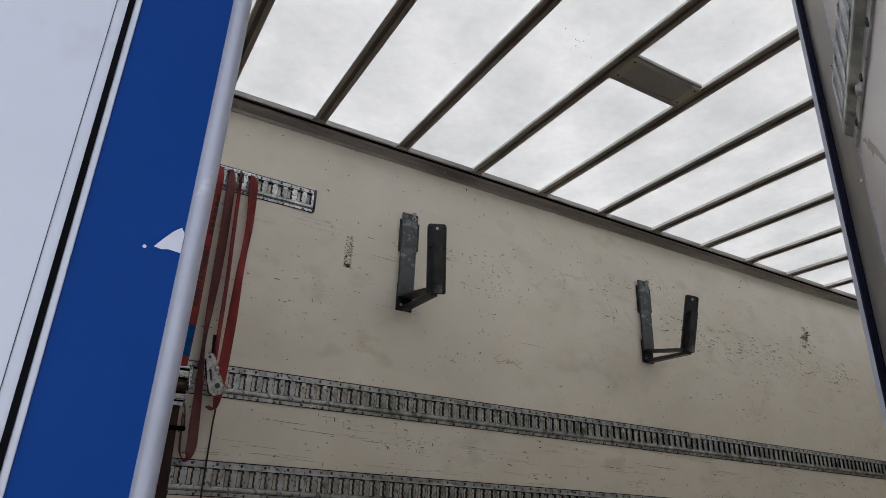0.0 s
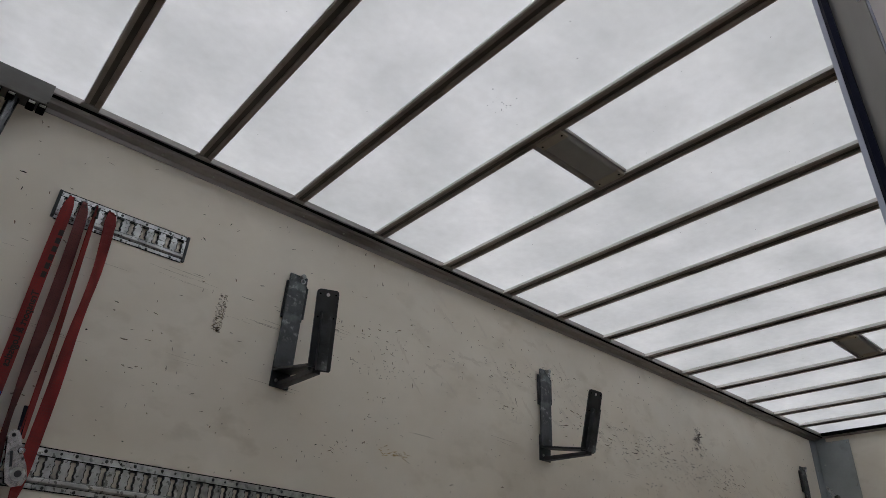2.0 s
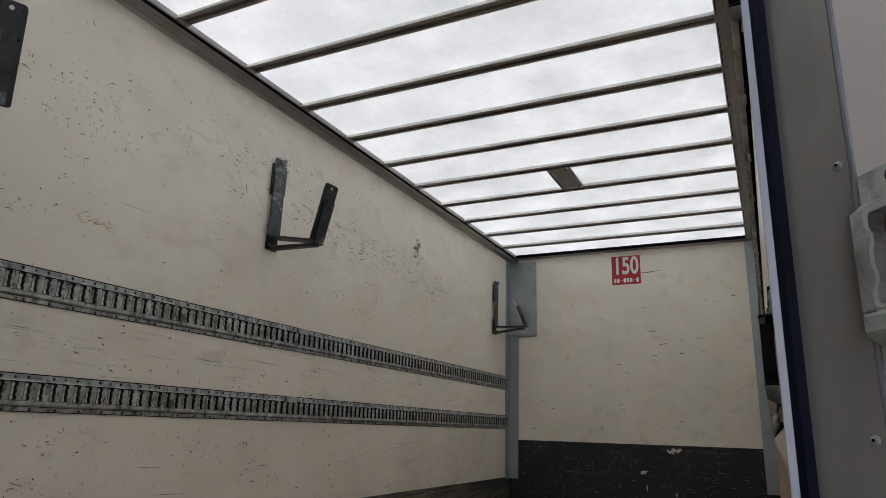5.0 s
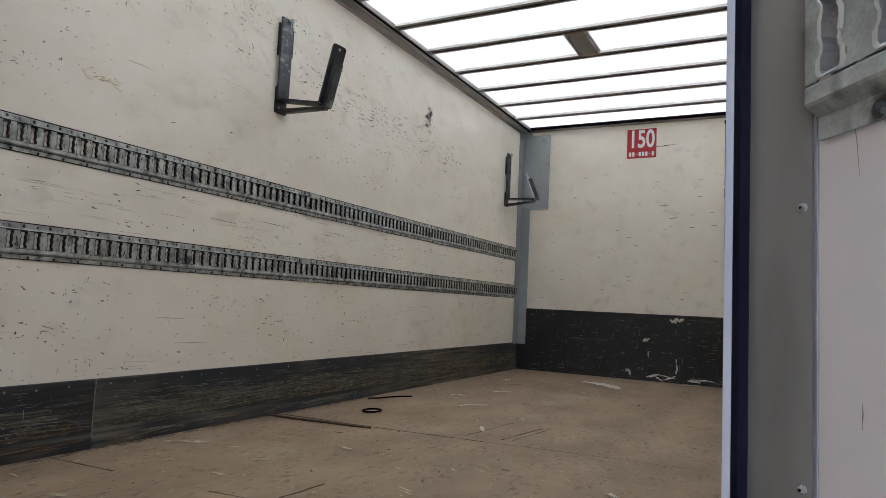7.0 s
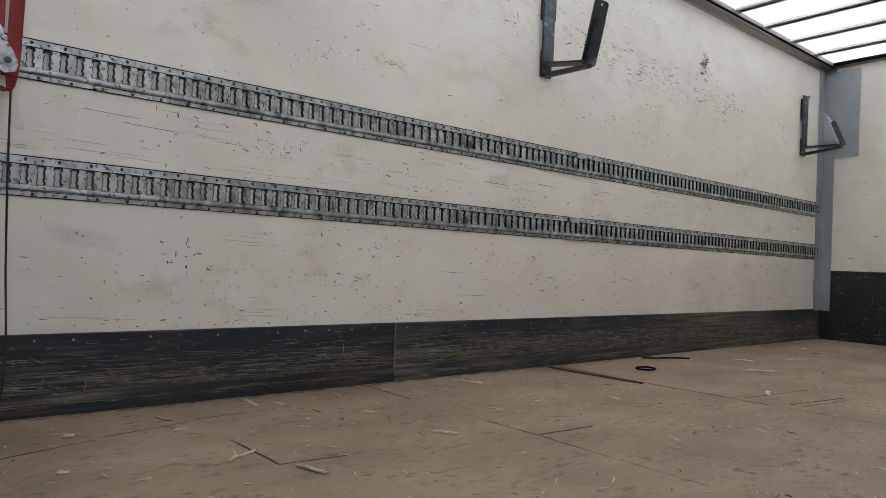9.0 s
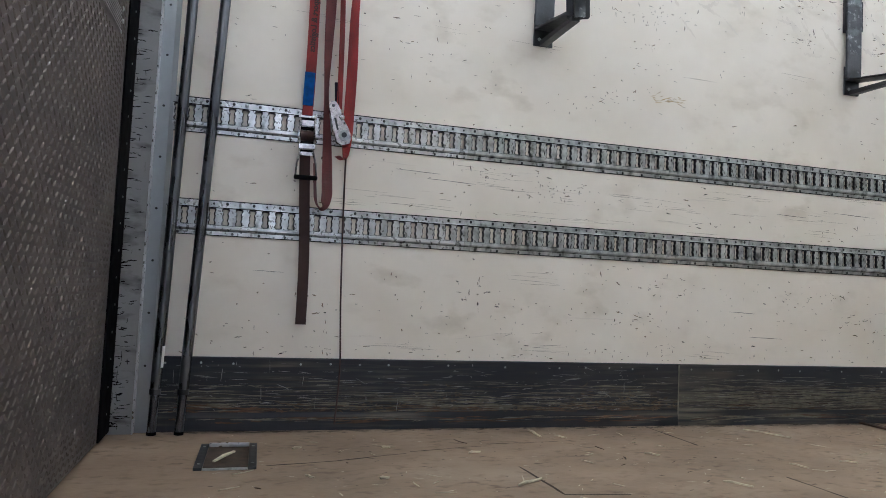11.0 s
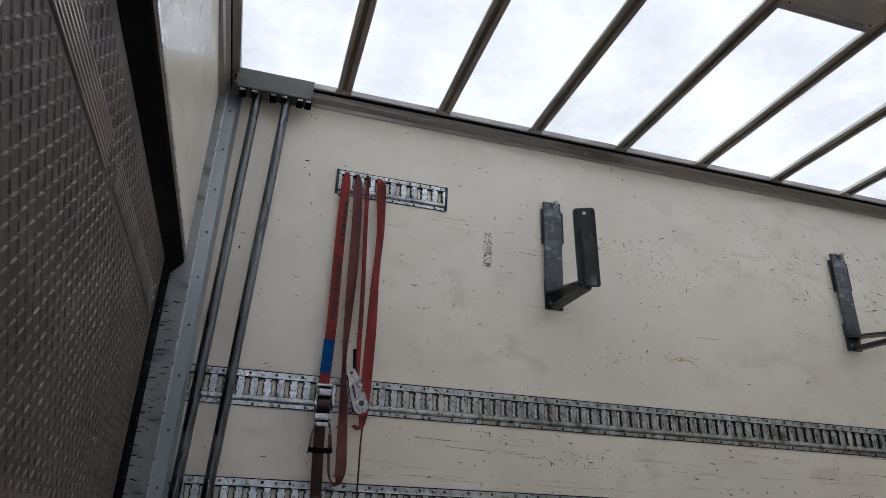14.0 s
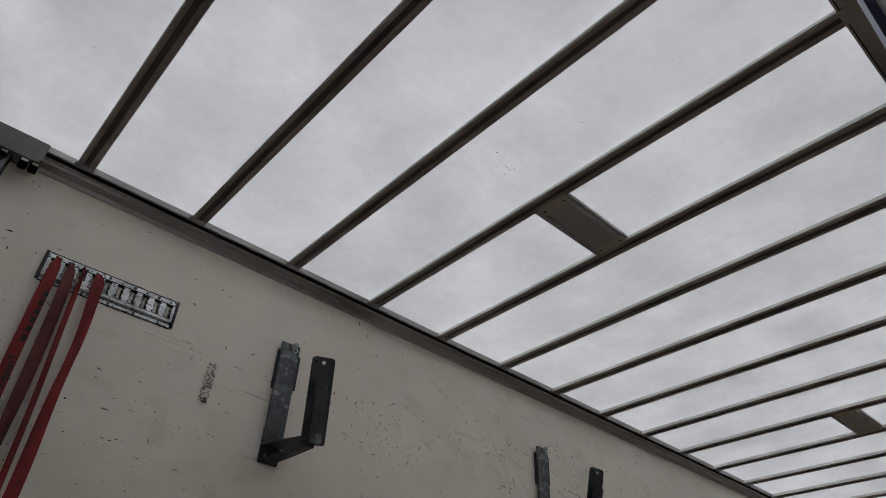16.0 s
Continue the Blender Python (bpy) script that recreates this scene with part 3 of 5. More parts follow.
# ---------------------------------------------------------------- lashing rails
def rail_face(cells):
    """Slotted face of a rail with cells side by side from x = 0; outward is -y, z up from the rail's lower edge."""
    s, rims = Shape(), Shape()
    F, B = -0.0135, -0.0025
    zs = [0.0365, 0.039, 0.046, 0.050, 0.055, 0.060, 0.069, 0.074, 0.079, 0.083, 0.090, 0.0925]
    hw = [0.0078, 0.0098, 0.0098, 0.0070, 0.0068, 0.0086, 0.0086, 0.0068, 0.0070, 0.0098, 0.0098, 0.0078]
    for c in range(cells):
        x0, x1 = c * PITCH, (c + 1) * PITCH
        xm = (x0 + x1) / 2
        n = len(zs)
        L = [(x0, F, z) for z in zs] + [(xm - w, F, z) for w, z in zip(hw, zs)]
        R = [(xm + w, F, z) for w, z in zip(hw, zs)] + [(x1, F, z) for z in zs]
        q = [(k, n + k, n + k + 1, k + 1) for k in range(n - 1)]
        s.add(L, q).add(R, q)
        s.add([(x0, F, 0.034), (x1, F, 0.034), (x1, F, 0.0365), (xm + hw[0], F, 0.0365), (xm - hw[0], F, 0.0365), (x0, F, 0.0365)], [(0, 1, 2, 3, 4, 5)])
        s.add([(x0, F, 0.0925), (xm - hw[-1], F, 0.0925), (xm + hw[-1], F, 0.0925), (x1, F, 0.0925), (x1, F, 0.0955), (x0, F, 0.0955)], [(0, 1, 2, 3, 4, 5)])
        loop = [(xm - w, z) for w, z in zip(hw, zs)] + [(xm + w, z) for w, z in zip(hw[::-1], zs[::-1])]
        m = len(loop)
        wide = [(xm + (u - xm) * 1.50 + 0.0010, 0.0645 + (z - 0.0645) * 1.085 + 0.0008) for u, z in loop]
        rims.add([(u, F - 0.0006, z) for u, z in wide] + [(u, F - 0.0002, z) for u, z in loop] + [(u, B, z) for u, z in loop],
                 [(k, (k + 1) % m, m + (k + 1) % m, m + k) for k in range(m)] + [(m + k, m + (k + 1) % m, 2 * m + (k + 1) % m, 2 * m + k) for k in range(m)])
    return s, rims


def lashing_rail(cells, label, material=GALV, group="lashing rails", caps=False, clean=False):
    e = thing("lashing_rail", label, "lashing rail", group=group)
    L = cells * PITCH
    face, rims = rail_face(cells)
    part("slotted_face", face, material, e)
    # rim colour carries shade and grime; clean rails get painted sky glints instead
    part("slot_rim", rims, GALV_NEW if clean else DARK_RIM, e, "rolled slot edges brightened where they catch the sky" if clean else "rolled slot edges darkened for shade and grime")
    part("upper_flange", Shape().sweep([(-0.0005, 0.122), (-0.0035, 0.122), (-0.0035, 0.103), (-0.0135, 0.095), (-0.0115, 0.0935), (-0.0005, 0.101)], "x", 0, L), material, e)
    bead = [(-0.0005, 0.0), (-0.0035, 0.0), (-0.0035, 0.0145), (-0.0122, 0.0200), (-0.0136, 0.0220), (-0.0136, 0.0310), (-0.0125, 0.0330), (-0.0005, 0.0330)]
    part("lower_flange", Shape().sweep(bead, "x", 0, L), material, e)
    if not clean:
        # black strips paint in contact shadow and grime along the rail's steps
        part("grime_groove", Shape().box(0, L, -0.0055, -0.0004, 0.0140, 0.0165).box(0, L, -0.0128, -0.0004, 0.0332, 0.0343).box(0, L, -0.0142, -0.0005, 0.0955, 0.0985).box(0, L, -0.0042, -0.0003, 0.1222, 0.1255).box(0, L, -0.0042, -0.0003, -0.0032, -0.0002), RUBBER, e, "black strips for shadow and dirt along grooves and flange edges")
    riv = Shape()
    for k in range(max(2, int(L / 0.10))):
        riv.dome((0.03 + 0.1016 * k, -0.0035, 0.1135), (0, -1, 0), 0.0060, 0.003)
        riv.dome((0.081 + 0.1016 * k, -0.0035, 0.1125), (0, -1, 0), 0.0045, 0.002)
        riv.dome((0.055 + 0.1016 * k, -0.0035, 0.0055), (0, -1, 0), 0.0055, 0.003)
    part("rivet_pattern", riv, STEEL, e, kind="stuff")
    bolt = Shape()
    for k in range(max(1, int(L / 0.2))):
        bolt.dome((0.08 + 0.2032 * k, -0.0035, 0.112), (0, -1, 0), 0.008, 0.006)
        bolt.dome((0.13 + 0.2032 * k, -0.0035, 0.0065), (0, -1, 0), 0.008, 0.006)
    part("bolts", bolt, material, e, kind="stuff")
    if caps:
        for x in (-0.012, L):
            part("end_cap", Shape().box(x, x + 0.012, -0.016, -0.0005, 0.0, 0.122, 0.002), STEEL, e, "dark steel end cap")
    return e


# near-black for shade inside the slots, and for grime and grease
DARK_RIM = mat("grime_and_shade", (0.022, 0.025, 0.026), 0.5, 0.3, var=0.4, scale=30)
Z_R1, Z_R2, Z_R3 = 1.166, 0.763, 2.139
# first 24 slots use brighter zinc to paint in light from the doorway
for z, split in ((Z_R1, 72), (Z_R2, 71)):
    for a, n, lab, m in ((0, 24, "slotted lashing rail along the wall, door light shown as brighter zinc", ZINC), (24, split - 24, "slotted galvanised lashing rail riveted along the wall", GALV),
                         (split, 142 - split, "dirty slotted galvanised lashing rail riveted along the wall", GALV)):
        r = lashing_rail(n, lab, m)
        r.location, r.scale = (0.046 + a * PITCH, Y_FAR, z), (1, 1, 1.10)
        grease = Shape()
        for k in range(int(n * (0.5 if a == 0 else 5 if a < 30 else 3))):
            u, up = rng.uniform(0.02, n * PITCH - 0.02), rng.random() < 0.7
            zz = rng.uniform(0.036, 0.093)
            off_slot = abs((u / PITCH) % 1 - 0.5) * PITCH
            if off_slot < 0.017:
                continue
            sliver(grease, (u, -0.0139, zz), (rng.uniform(-0.4, 0.4), 0, 1), (1, 0, 0), rng.uniform(0.006, 0.022), rng.uniform(0.002, 0.007), rng)
        part("grease_spot", grease, DARK_RIM, r, "black grease smears", kind="stuff")
        if a > 30:
            part("joint_plate", Shape().box(-0.05, 0.05, -0.019, -0.0142, 0.094, 0.124, 0.002), GALV, r, "overlap plate at the joint")
            part("joint_plate", Shape().box(-0.06, 0.05, -0.019, -0.0142, -0.004, 0.012, 0.002), GALV, r, "overlap plate at the joint")
r = lashing_rail(10, "short bright zinc lashing rail holding the ratchet straps", ZINC, caps=True)
r.location = (0.539, Y_FAR, Z_R3)
for z in (Z_R1, Z_R2):
    r = lashing_rail(118, "slotted galvanised lashing rail on the door side wall")
    r.matrix_basis = pose(7.20, Y_NEAR, z, 0, 0, 180)


# ---------------------------------------------------------------- fold-up load brackets
def load_bracket():
    """Wall plate, arm and outer upright; the base's origin is on the wall at the plate's foot."""
    e = thing("load_bracket", "dark steel U-shaped load bracket bolted to the wall", "wall bracket", group="load brackets")
    part("wall_plate", Shape().box(-0.046, 0.046, -0.012, -0.001, 0.0, 0.15, 0.003), STEEL, e)
    part("hinged_plate", Shape().box(-0.050, 0.042, -0.030, -0.016, 0.085, 0.555, 0.003), STEEL_WORN, e, "scraped steel hinged plate")
    part("back_plate", Shape().box(-0.056, 0.052, -0.016, -0.003, 0.33, 0.52, 0.003), STEEL, e)
    part("arm", Shape().sweep([(-0.012, 0.082), (-0.334, 0.026), (-0.334, 0.016), (-0.012, 0.072)], "x", -0.046, 0.046), STEEL, e)
    part("brace", Shape().sweep([(-0.012, 0.000), (-0.012, 0.024), (-0.318, 0.012), (-0.334, 0.014), (-0.334, -0.006)], "x", -0.018, 0.018), STEEL, e)
    up = part("upright", Shape().sweep([(-0.048, 0.006), (-0.042, 0.0), (0.042, 0.0), (0.048, 0.006), (0.048, 0.331), (0.0455, 0.341), (0.036, 0.347), (-0.036, 0.347), (-0.0455, 0.341), (-0.048, 0.331)], "y", -0.010, 0.0), STEEL, e, "dark steel plate with bolt holes")
    up.matrix_basis = pose(0.02, -0.312, 0.012, 14, -5, -15)
    part("stiffener", Shape().sweep([(-0.022, -0.0105), (-0.022, -0.045), (0.022, -0.045), (0.022, -0.0105), (0.018, -0.0105), (0.018, -0.041), (-0.018, -0.041), (-0.018, -0.0105)], "z", 0.004, 0.245), STEEL_WORN, up, "welded channel stiffener")
    for x, z in ((-0.034, 0.326), (0.034, 0.326), (-0.034, 0.226), (0.034, 0.226)):
        part("bolt_hole", Shape().rod((x, -0.0115, z), (x, -0.0102, z), 0.004, 8), RUBBER, up)
    part("pin_hole", Shape().rod((0, -0.0115, 0.324), (0, -0.0102, 0.324), 0.008, 10), WHITE_STICK, up, "open hole showing the wall behind")
    part("pin", Shape().rod((0.008, -0.055, 0.545), (0.008, -0.028, 0.545), 0.012, 10), GALV, e, "round locking pin")
    part("ring", Shape().path([(0.012 + 0.010 * math.cos(a), -0.045, 0.522 + 0.012 * math.sin(a)) for a in [2 * math.pi * k / 12 for k in range(12)]], 0.0025, 6, True), GALV_NEW, e, "bright split ring")
    part("hinge_rod", Shape().rod((0.050, -0.020, 0.345), (0.050, -0.020, 0.505), 0.007, 10), STEEL, e)
    part("foot_bolt", Shape().dome((-0.02, -0.012, 0.03), (0, -1, 0), 0.009), GALV, e)
    return e


b = load_bracket()
b.location = (1.601, Y_FAR, 1.715)
for x, lean in ((3.362, 0), (6.865, 0)):
    c = copy_thing(b, pose(x, Y_FAR, 1.705))
    for o in c.children:
        if o.name.startswith("upright"):
            o.matrix_basis = pose(0.02, -0.320, 0.055, -24, 8, 0) if x > 6 else pose(0.004, -0.312, 0.012, 14, 2, -8)
            if x > 6:                                  # the front bracket's upright is galvanised
                o.data = o.data.copy()
                o.data.materials[0] = ZINC
        if x > 6 and o.name.startswith(("arm", "brace")):
            o.matrix_basis = pose(0, 0, 0, -8)

# ---------------------------------------------------------------- ceiling lights
def ceiling_light():
    e = thing("ceiling_light", "unlit flat grey ceiling light fixed between two roof beams", "ceiling light", group="ceiling lights")
    L, w = 0.432, 0.064
    part("cover", Shape().sweep([(-w + 0.012, 0.0), (-w + 0.004, 0.005), (-w, 0.016), (-w, 0.03), (w, 0.03), (w, 0.016), (w - 0.004, 0.005), (w - 0.012, 0.0)], "x", 0.045, L - 0.045), LAMP_GREY, e)
    for a, b2 in ((0.0, 0.052), (L - 0.052, L)):
        cap = part("end_cap", Shape().box(a, b2, -w - 0.003, w + 0.003, -0.003, 0.028, 0.006), LAMP_CAP, e, "beige plastic end cap")
        for y in (-0.052, 0.052):
            part("screw", Shape().dome(((a + b2) / 2, y, -0.003), (0, 0, -1), 0.005, 0.002), RUBBER, cap)
    part("mounting_bar", Shape().box(0.0, L, w + 0.006, w + 0.03, 0.004, 0.028, 0.003), ALU, e)
    part("mounting_bar", Shape().box(0.0, L, -w - 0.012, -w - 0.004, 0.012, 0.028, 0.002), ALU, e)
    return e


lamp = ceiling_light()
lamp.matrix_basis = pose(BEAM_X[3] + 0.026, 1.178, 2.604)
copy_thing(lamp, pose(BEAM_X[9] + 0.022, 1.192, 2.604))
# small perforations in the roof sheet
spots = Shape()
for k in range(15):
    spots.dome((1.74 + rng.gauss(0, 0.045), 1.19 + rng.gauss(0, 0.03), Z_ROOF - 0.0003), (0, 0, -1), rng.uniform(0.0012, 0.003), 0.001, 6)
for k in range(120):
    spots.dome((rng.uniform(0.1, 7), rng.uniform(0.05, 2.3), Z_ROOF - 0.0003), (0, 0, -1), rng.uniform(0.001, 0.0022), 0.0006, 6)
part("dirt_specks", spots, INK, ceiling, "dark specks on the roof sheet", kind="stuff")

# ---------------------------------------------------------------- number sticker on the front wall
def text_mesh(body, size, name="printed_text", bold=0.0):
    cu = bpy.data.curves.new(name, "FONT")
    cu.body, cu.size, cu.align_x, cu.align_y, cu.extrude = body, size, "CENTER", "CENTER", 0.0003
    cu.offset = bold
    ob = bpy.data.objects.new(name, cu)
    scene.collection.objects.link(ob)
    bpy.context.view_layer.update()
    me = bpy.data.meshes.new_from_object(ob.evaluated_get(bpy.context.evaluated_depsgraph_get()))
    bpy.data.objects.remove(ob)
    return me


st = thing("number_sticker", "red square sticker with white number 150 on the front wall", "sticker")
SX = X_FRONT - 0.003
part("sticker_sheet", Shape().box(SX, SX + 0.0025, 1.030, 1.322, 2.246, 2.549), RED_STICK, st)
me = text_mesh("150", 0.235, "number", 0.0055)
me.materials.append(WHITE_STICK)
num = new("number", me)
num.parent = st
num.matrix_basis = Matrix(((0, 0, -1, SX - 0.001), (-1, 0, 0, 1.176), (0, 1, 0, 2.436), (0, 0, 0, 1))) @ Matrix.Diagonal((0.74, 1.08, 1, 1))
for k in range(8):
    if k not in (2, 6):
        part("print_bar", Shape().box(SX - 0.0012, SX - 0.0005, 1.302 - 0.0325 * k - 0.024, 1.302 - 0.0325 * k, 2.266, 2.310), WHITE_STICK, st)
    else:
        part("print_bar", Shape().box(SX - 0.0012, SX - 0.0005, 1.300 - 0.0325 * k - 0.016, 1.298 - 0.0325 * k, 2.284, 2.292), WHITE_STICK, st)

# ---------------------------------------------------------------- rear end
e = thing("rear_post", "grey scuffed aluminium rear corner post", "corner post")
part("stile", Shape().box(-0.10, -0.006, 2.405, Y_FAR - 0.001, 0.0, 2.62, 0.003), POST, e)
part("wall_cover", Shape().sweep([(-0.0005, Y_FAR - 0.001), (0.060, Y_FAR - 0.001), (0.060, Y_FAR - 0.008), (0.044, Y_FAR - 0.026), (-0.0005, Y_FAR - 0.026)], "z", 0.0, 2.575), SHEET, e, "smooth grey cover strip with rivets")
part("edge_strip", Shape().box(-0.006, -0.001, 2.402, Y_FAR - 0.02, 0.0, 2.6, 0.001), GALV_NEW, e, "pale edge strip")
for k in range(12):
    part("rivet", Shape().dome((0.022, Y_FAR - 0.026, 0.25 + 0.2 * k), (0, -1, 0), 0.005), STEEL, e)
e2 = Shape()
for k in range(210):                                   # black rubber scrapes across the post, thickest low down
    z, flat = 0.03 + 1.5 * rng.random() ** 1.6, rng.random() < 0.8
    L = rng.uniform(0.006, 0.040)
    edge = -0.099 + (L / 2 if flat else 0.004)
    x = edge + (0.088 - L if flat else 0.08) * rng.random() ** 1.8
    sliver(e2, (x, 2.4044, z), (1, 0, rng.gauss(0, 0.12)) if flat else (rng.gauss(0, 0.12), 0, 1), (0, 0, 1) if flat else (1, 0, 0), L, rng.uniform(0.0015, 0.006 if flat else 0.004), rng, 7)
part("scrape_mark", e2, RUBBER, e, "black scrape marks", kind="stuff")

# raised tail lift platform
lift = thing("tail_lift_platform", "raised tail lift platform with dirty dark tread plate", "tail lift")
PX, PZ = -0.083, 1.635
SQUINT = Matrix.Translation((PX, 2.25, 0)) @ Matrix.Rotation(radians(1.0), 4, "Z") @ Matrix.Translation((-PX, -2.25, 0))
lift.matrix_basis = SQUINT          # the rear end stands slightly out of square
part("plate", Shape().box(PX - 0.04, PX, 0.0, 2.22, 0.012, PZ), TREAD, lift)
for k in range(16):
    part("screw", Shape().dome((PX + 0.006, 2.33 - 0.012 * (k % 2), 0.09 + 0.098 * k), (1, 0, 0), 0.0045, 0.002), GALV, lift)
part("top_seal", Shape().sweep([(PX - 0.05, PZ + 0.0005), (PX + 0.003, PZ + 0.0005), (PX + 0.020, PZ + 0.022), (PX + 0.043, PZ + 0.050), (PX + 0.047, PZ + 0.056), (PX + 0.047, PZ + 0.067), (PX - 0.05, PZ + 0.071)], "y", 0.0, 2.400), RUBBER, lift, "wide black rubber seal on the top edge")
part("side_seal", Shape().box(PX - 0.05, PX + 0.006, 2.2205, 2.400, 0.012, PZ, 0.003), RUBBER, lift, "black rubber seal on the side edge")
tread = Shape()
P = 0.0235
GRIPS = [(1.19, 2.09, 1.400, 1.475), (0.05, 1.09, 1.388, 1.475)]


def bar(c, half, wide, up, rise):
    """One raised lozenge of the tread, leaning one way or the other."""
    y, z = c
    q = math.sqrt(0.5)
    d, s = ((q, -q), (q, q)) if up else ((q, q), (q, -q))
    p = lambda a, b2, h: (PX + h, y + d[0] * a + s[0] * b2, z + d[1] * a + s[1] * b2)
    tread.add([p(-half, 0, 0.0003), p(-half * 0.4, -wide, 0.0003), p(half * 0.4, -wide, 0.0003), p(half, 0, 0.0003), p(half * 0.4, wide, 0.0003), p(-half * 0.4, wide, 0.0003), p(-half * 0.6, 0, rise), p(half * 0.6, 0, rise)],
              [(0, 1, 6), (1, 2, 7, 6), (2, 3, 7), (3, 4, 7), (4, 5, 6, 7), (5, 0, 6)])


for i in range(int((2.20 - 0.0) / P)):
    for j in range(int((PZ - 0.06) / P)):
        y, z = 0.012 + i * P, 0.03 + j * P
        if any(a - 0.012 < y < b2 + 0.012 and c - 0.012 < z < d + 0.012 for a, b2, c, d in GRIPS):
            continue
        bar((y, z), 0.0132, 0.0036, (i + j) % 2 == 1, 0.0028)
part("tread_pattern", tread, TREAD_HI, lift, "raised lozenge pattern", kind="stuff")
for a, b2, c, d in GRIPS:
    for k in range(7):
        z = c + (k + 0.5) * (d - c) / 7
        part("grip_rib", Shape().sweep([(PX + 0.0003, z - 0.0034), (PX + 0.005, z - 0.0022), (PX + 0.005, z + 0.0022), (PX + 0.0003, z + 0.0034)], "y", a, b2), RIB, lift)
for y, z in ((2.13, 1.45), (2.105, 1.405), (2.12, 1.49)):
    part("bolt", Shape().dome((PX + 0.0005, y, z), (1, 0, 0), 0.010), GALV, lift)

flap = thing("rear_flap", "cream upper rear panel closed above the tail lift", "rear panel")
part("panel", Shape().box(-0.068, -0.035, 0.0, 2.400, 1.71, 2.52), CREAM, flap)
flap.matrix_basis = SQUINT
part("glossy_film", Shape().sweep([(0.0, 1.735), (1.09, 1.735), (1.135, 1.75), (1.89, 2.32), (1.2, 2.40), (0.0, 2.50)], "x", -0.0345, -0.0335), FILM, flap, "paler glossy film on the panel")
part("edge_strip", Shape().box(-0.0345, -0.030, 0.0, 2.398, 1.712, 1.730, 0.002), GALV_NEW, flap, "bright lower edge strip")
for k in range(10):
    part("rivet", Shape().dome((-0.0345, 0.15 + 0.22 * k, 2.505), (1, 0, 0), 0.006), STEEL, flap)
scr = Shape()
for k in range(50):
    sliver(scr, (-0.0331, rng.uniform(0.3, 1.6), rng.uniform(1.78, 2.2)), (0, rng.gauss(0.1, 0.25), 1), (0, 1, 0), rng.uniform(0.03, 0.16), rng.uniform(0.0008, 0.002), rng, 7)
sliver(scr, (-0.0330, 0.90, 1.93), (0, -0.16, 1), (0, 1, 0), 0.33, 0.006, rng, 12)
part("scratch_wear", scr, SCUFF_PALE, flap, "long scratches in the film", kind="stuff")
head = thing("rear_header", "grey aluminium header profile above the rear opening", "header", kind="structure")
part("profile", Shape().sweep([(-0.09, 2.505), (-0.012, 2.505), (-0.008, 2.53), (0.006, 2.54), (0.010, 2.60), (0.040, 2.612), (0.042, 2.634), (-0.09, 2.634)], "y", Y_NEAR, Y_FAR - 0.05), ALU, head)
part("lower_lip", Shape().box(-0.097, -0.072, Y_NEAR, Y_FAR - 0.06, 2.25, 2.504), ALU, head)
part("seal_strip", Shape().box(0.0075, 0.0125, Y_NEAR, Y_FAR - 0.06, 2.555, 2.575), RUBBER, head)
solid("rear_wall_lower", Shape().box(-0.18, -0.17, Y_OUT, Y_FAR + 0.03, -0.12, 2.632), ALU, "grey rear end behind the tail lift", "wall", kind="structure")

# load poles and their holder
holder = thing("pole_holder", "aluminium pole holder plate with clips under the roof rail", "pole holder", at=(0.018, 0, 0))
part("plate", Shape().box(0.012, 0.352, Y_FAR - 0.118, Y_FAR - 0.108, 2.545, 2.632, 0.002), ALU_DARK, holder)
part("clip_rail", Shape().box(0.02, 0.345, Y_FAR - 0.124, Y_FAR - 0.05, 2.528, 2.545, 0.003), ALU_DARK, holder)
for x in (0.030, 0.085, 0.165, 0.215, 0.285, 0.322):
    clip = part("clip", Shape().box(x, x + 0.030, Y_FAR - 0.121, Y_FAR - 0.060, 2.512, 2.5275, 0.004), RUBBER, holder, "dark spring clip")
    part("roller", Shape().rod((x + 0.004, Y_FAR - 0.122, 2.516), (x + 0.026, Y_FAR - 0.122, 2.516), 0.005, 10), GALV, clip, "small steel roller")


def load_pole():
    e = thing("load_pole", "grey telescopic steel load pole standing against the wall", "load pole", group="load poles")
    part("tube", Shape().rod((0, 0, 0.16), (0, 0, 2.53), 0.0195, 20), TUBE, e, smooth=True)
    part("inner_tube", Shape().rod((0, 0, 0.0), (0, 0, 0.16), 0.0160, 20), TUBE, e, smooth=True)
    part("collar", Shape().rod((0, 0, 0.15), (0, 0, 0.17), 0.0208, 20), STEEL, e, smooth=True)
    part("foot", Shape().rod((0, 0, 0.0), (0, 0, 0.012), 0.0175, 16), RUBBER, e)
    return e


def lean_pose(foot, top):
    d = Vector(top) - Vector(foot)
    return Matrix.Translation(foot) @ d.to_track_quat("Z", "Y").to_matrix().to_4x4()


pole = load_pole()
pole.matrix_basis = lean_pose((0.066, 2.385, 0.002), (0.130, 2.385, 2.53))
other = copy_thing(pole, lean_pose((0.162, 2.385, 0.002), (0.260, 2.385, 2.53)))
part("sticker", Shape().sweep([(0.0200 * math.cos(a), 0.0200 * math.sin(a)) for a in [math.radians(-140 + 10 * k) for k in range(11)]] +
                              [(0.0197 * math.cos(a), 0.0197 * math.sin(a)) for a in [math.radians(-40 - 10 * k) for k in range(11)]], "z", 0.25, 0.33), WHITE_STICK, pole, "torn white sticker")


# ---------------------------------------------------------------- ratchet straps
YS = Y_FAR - 0.045


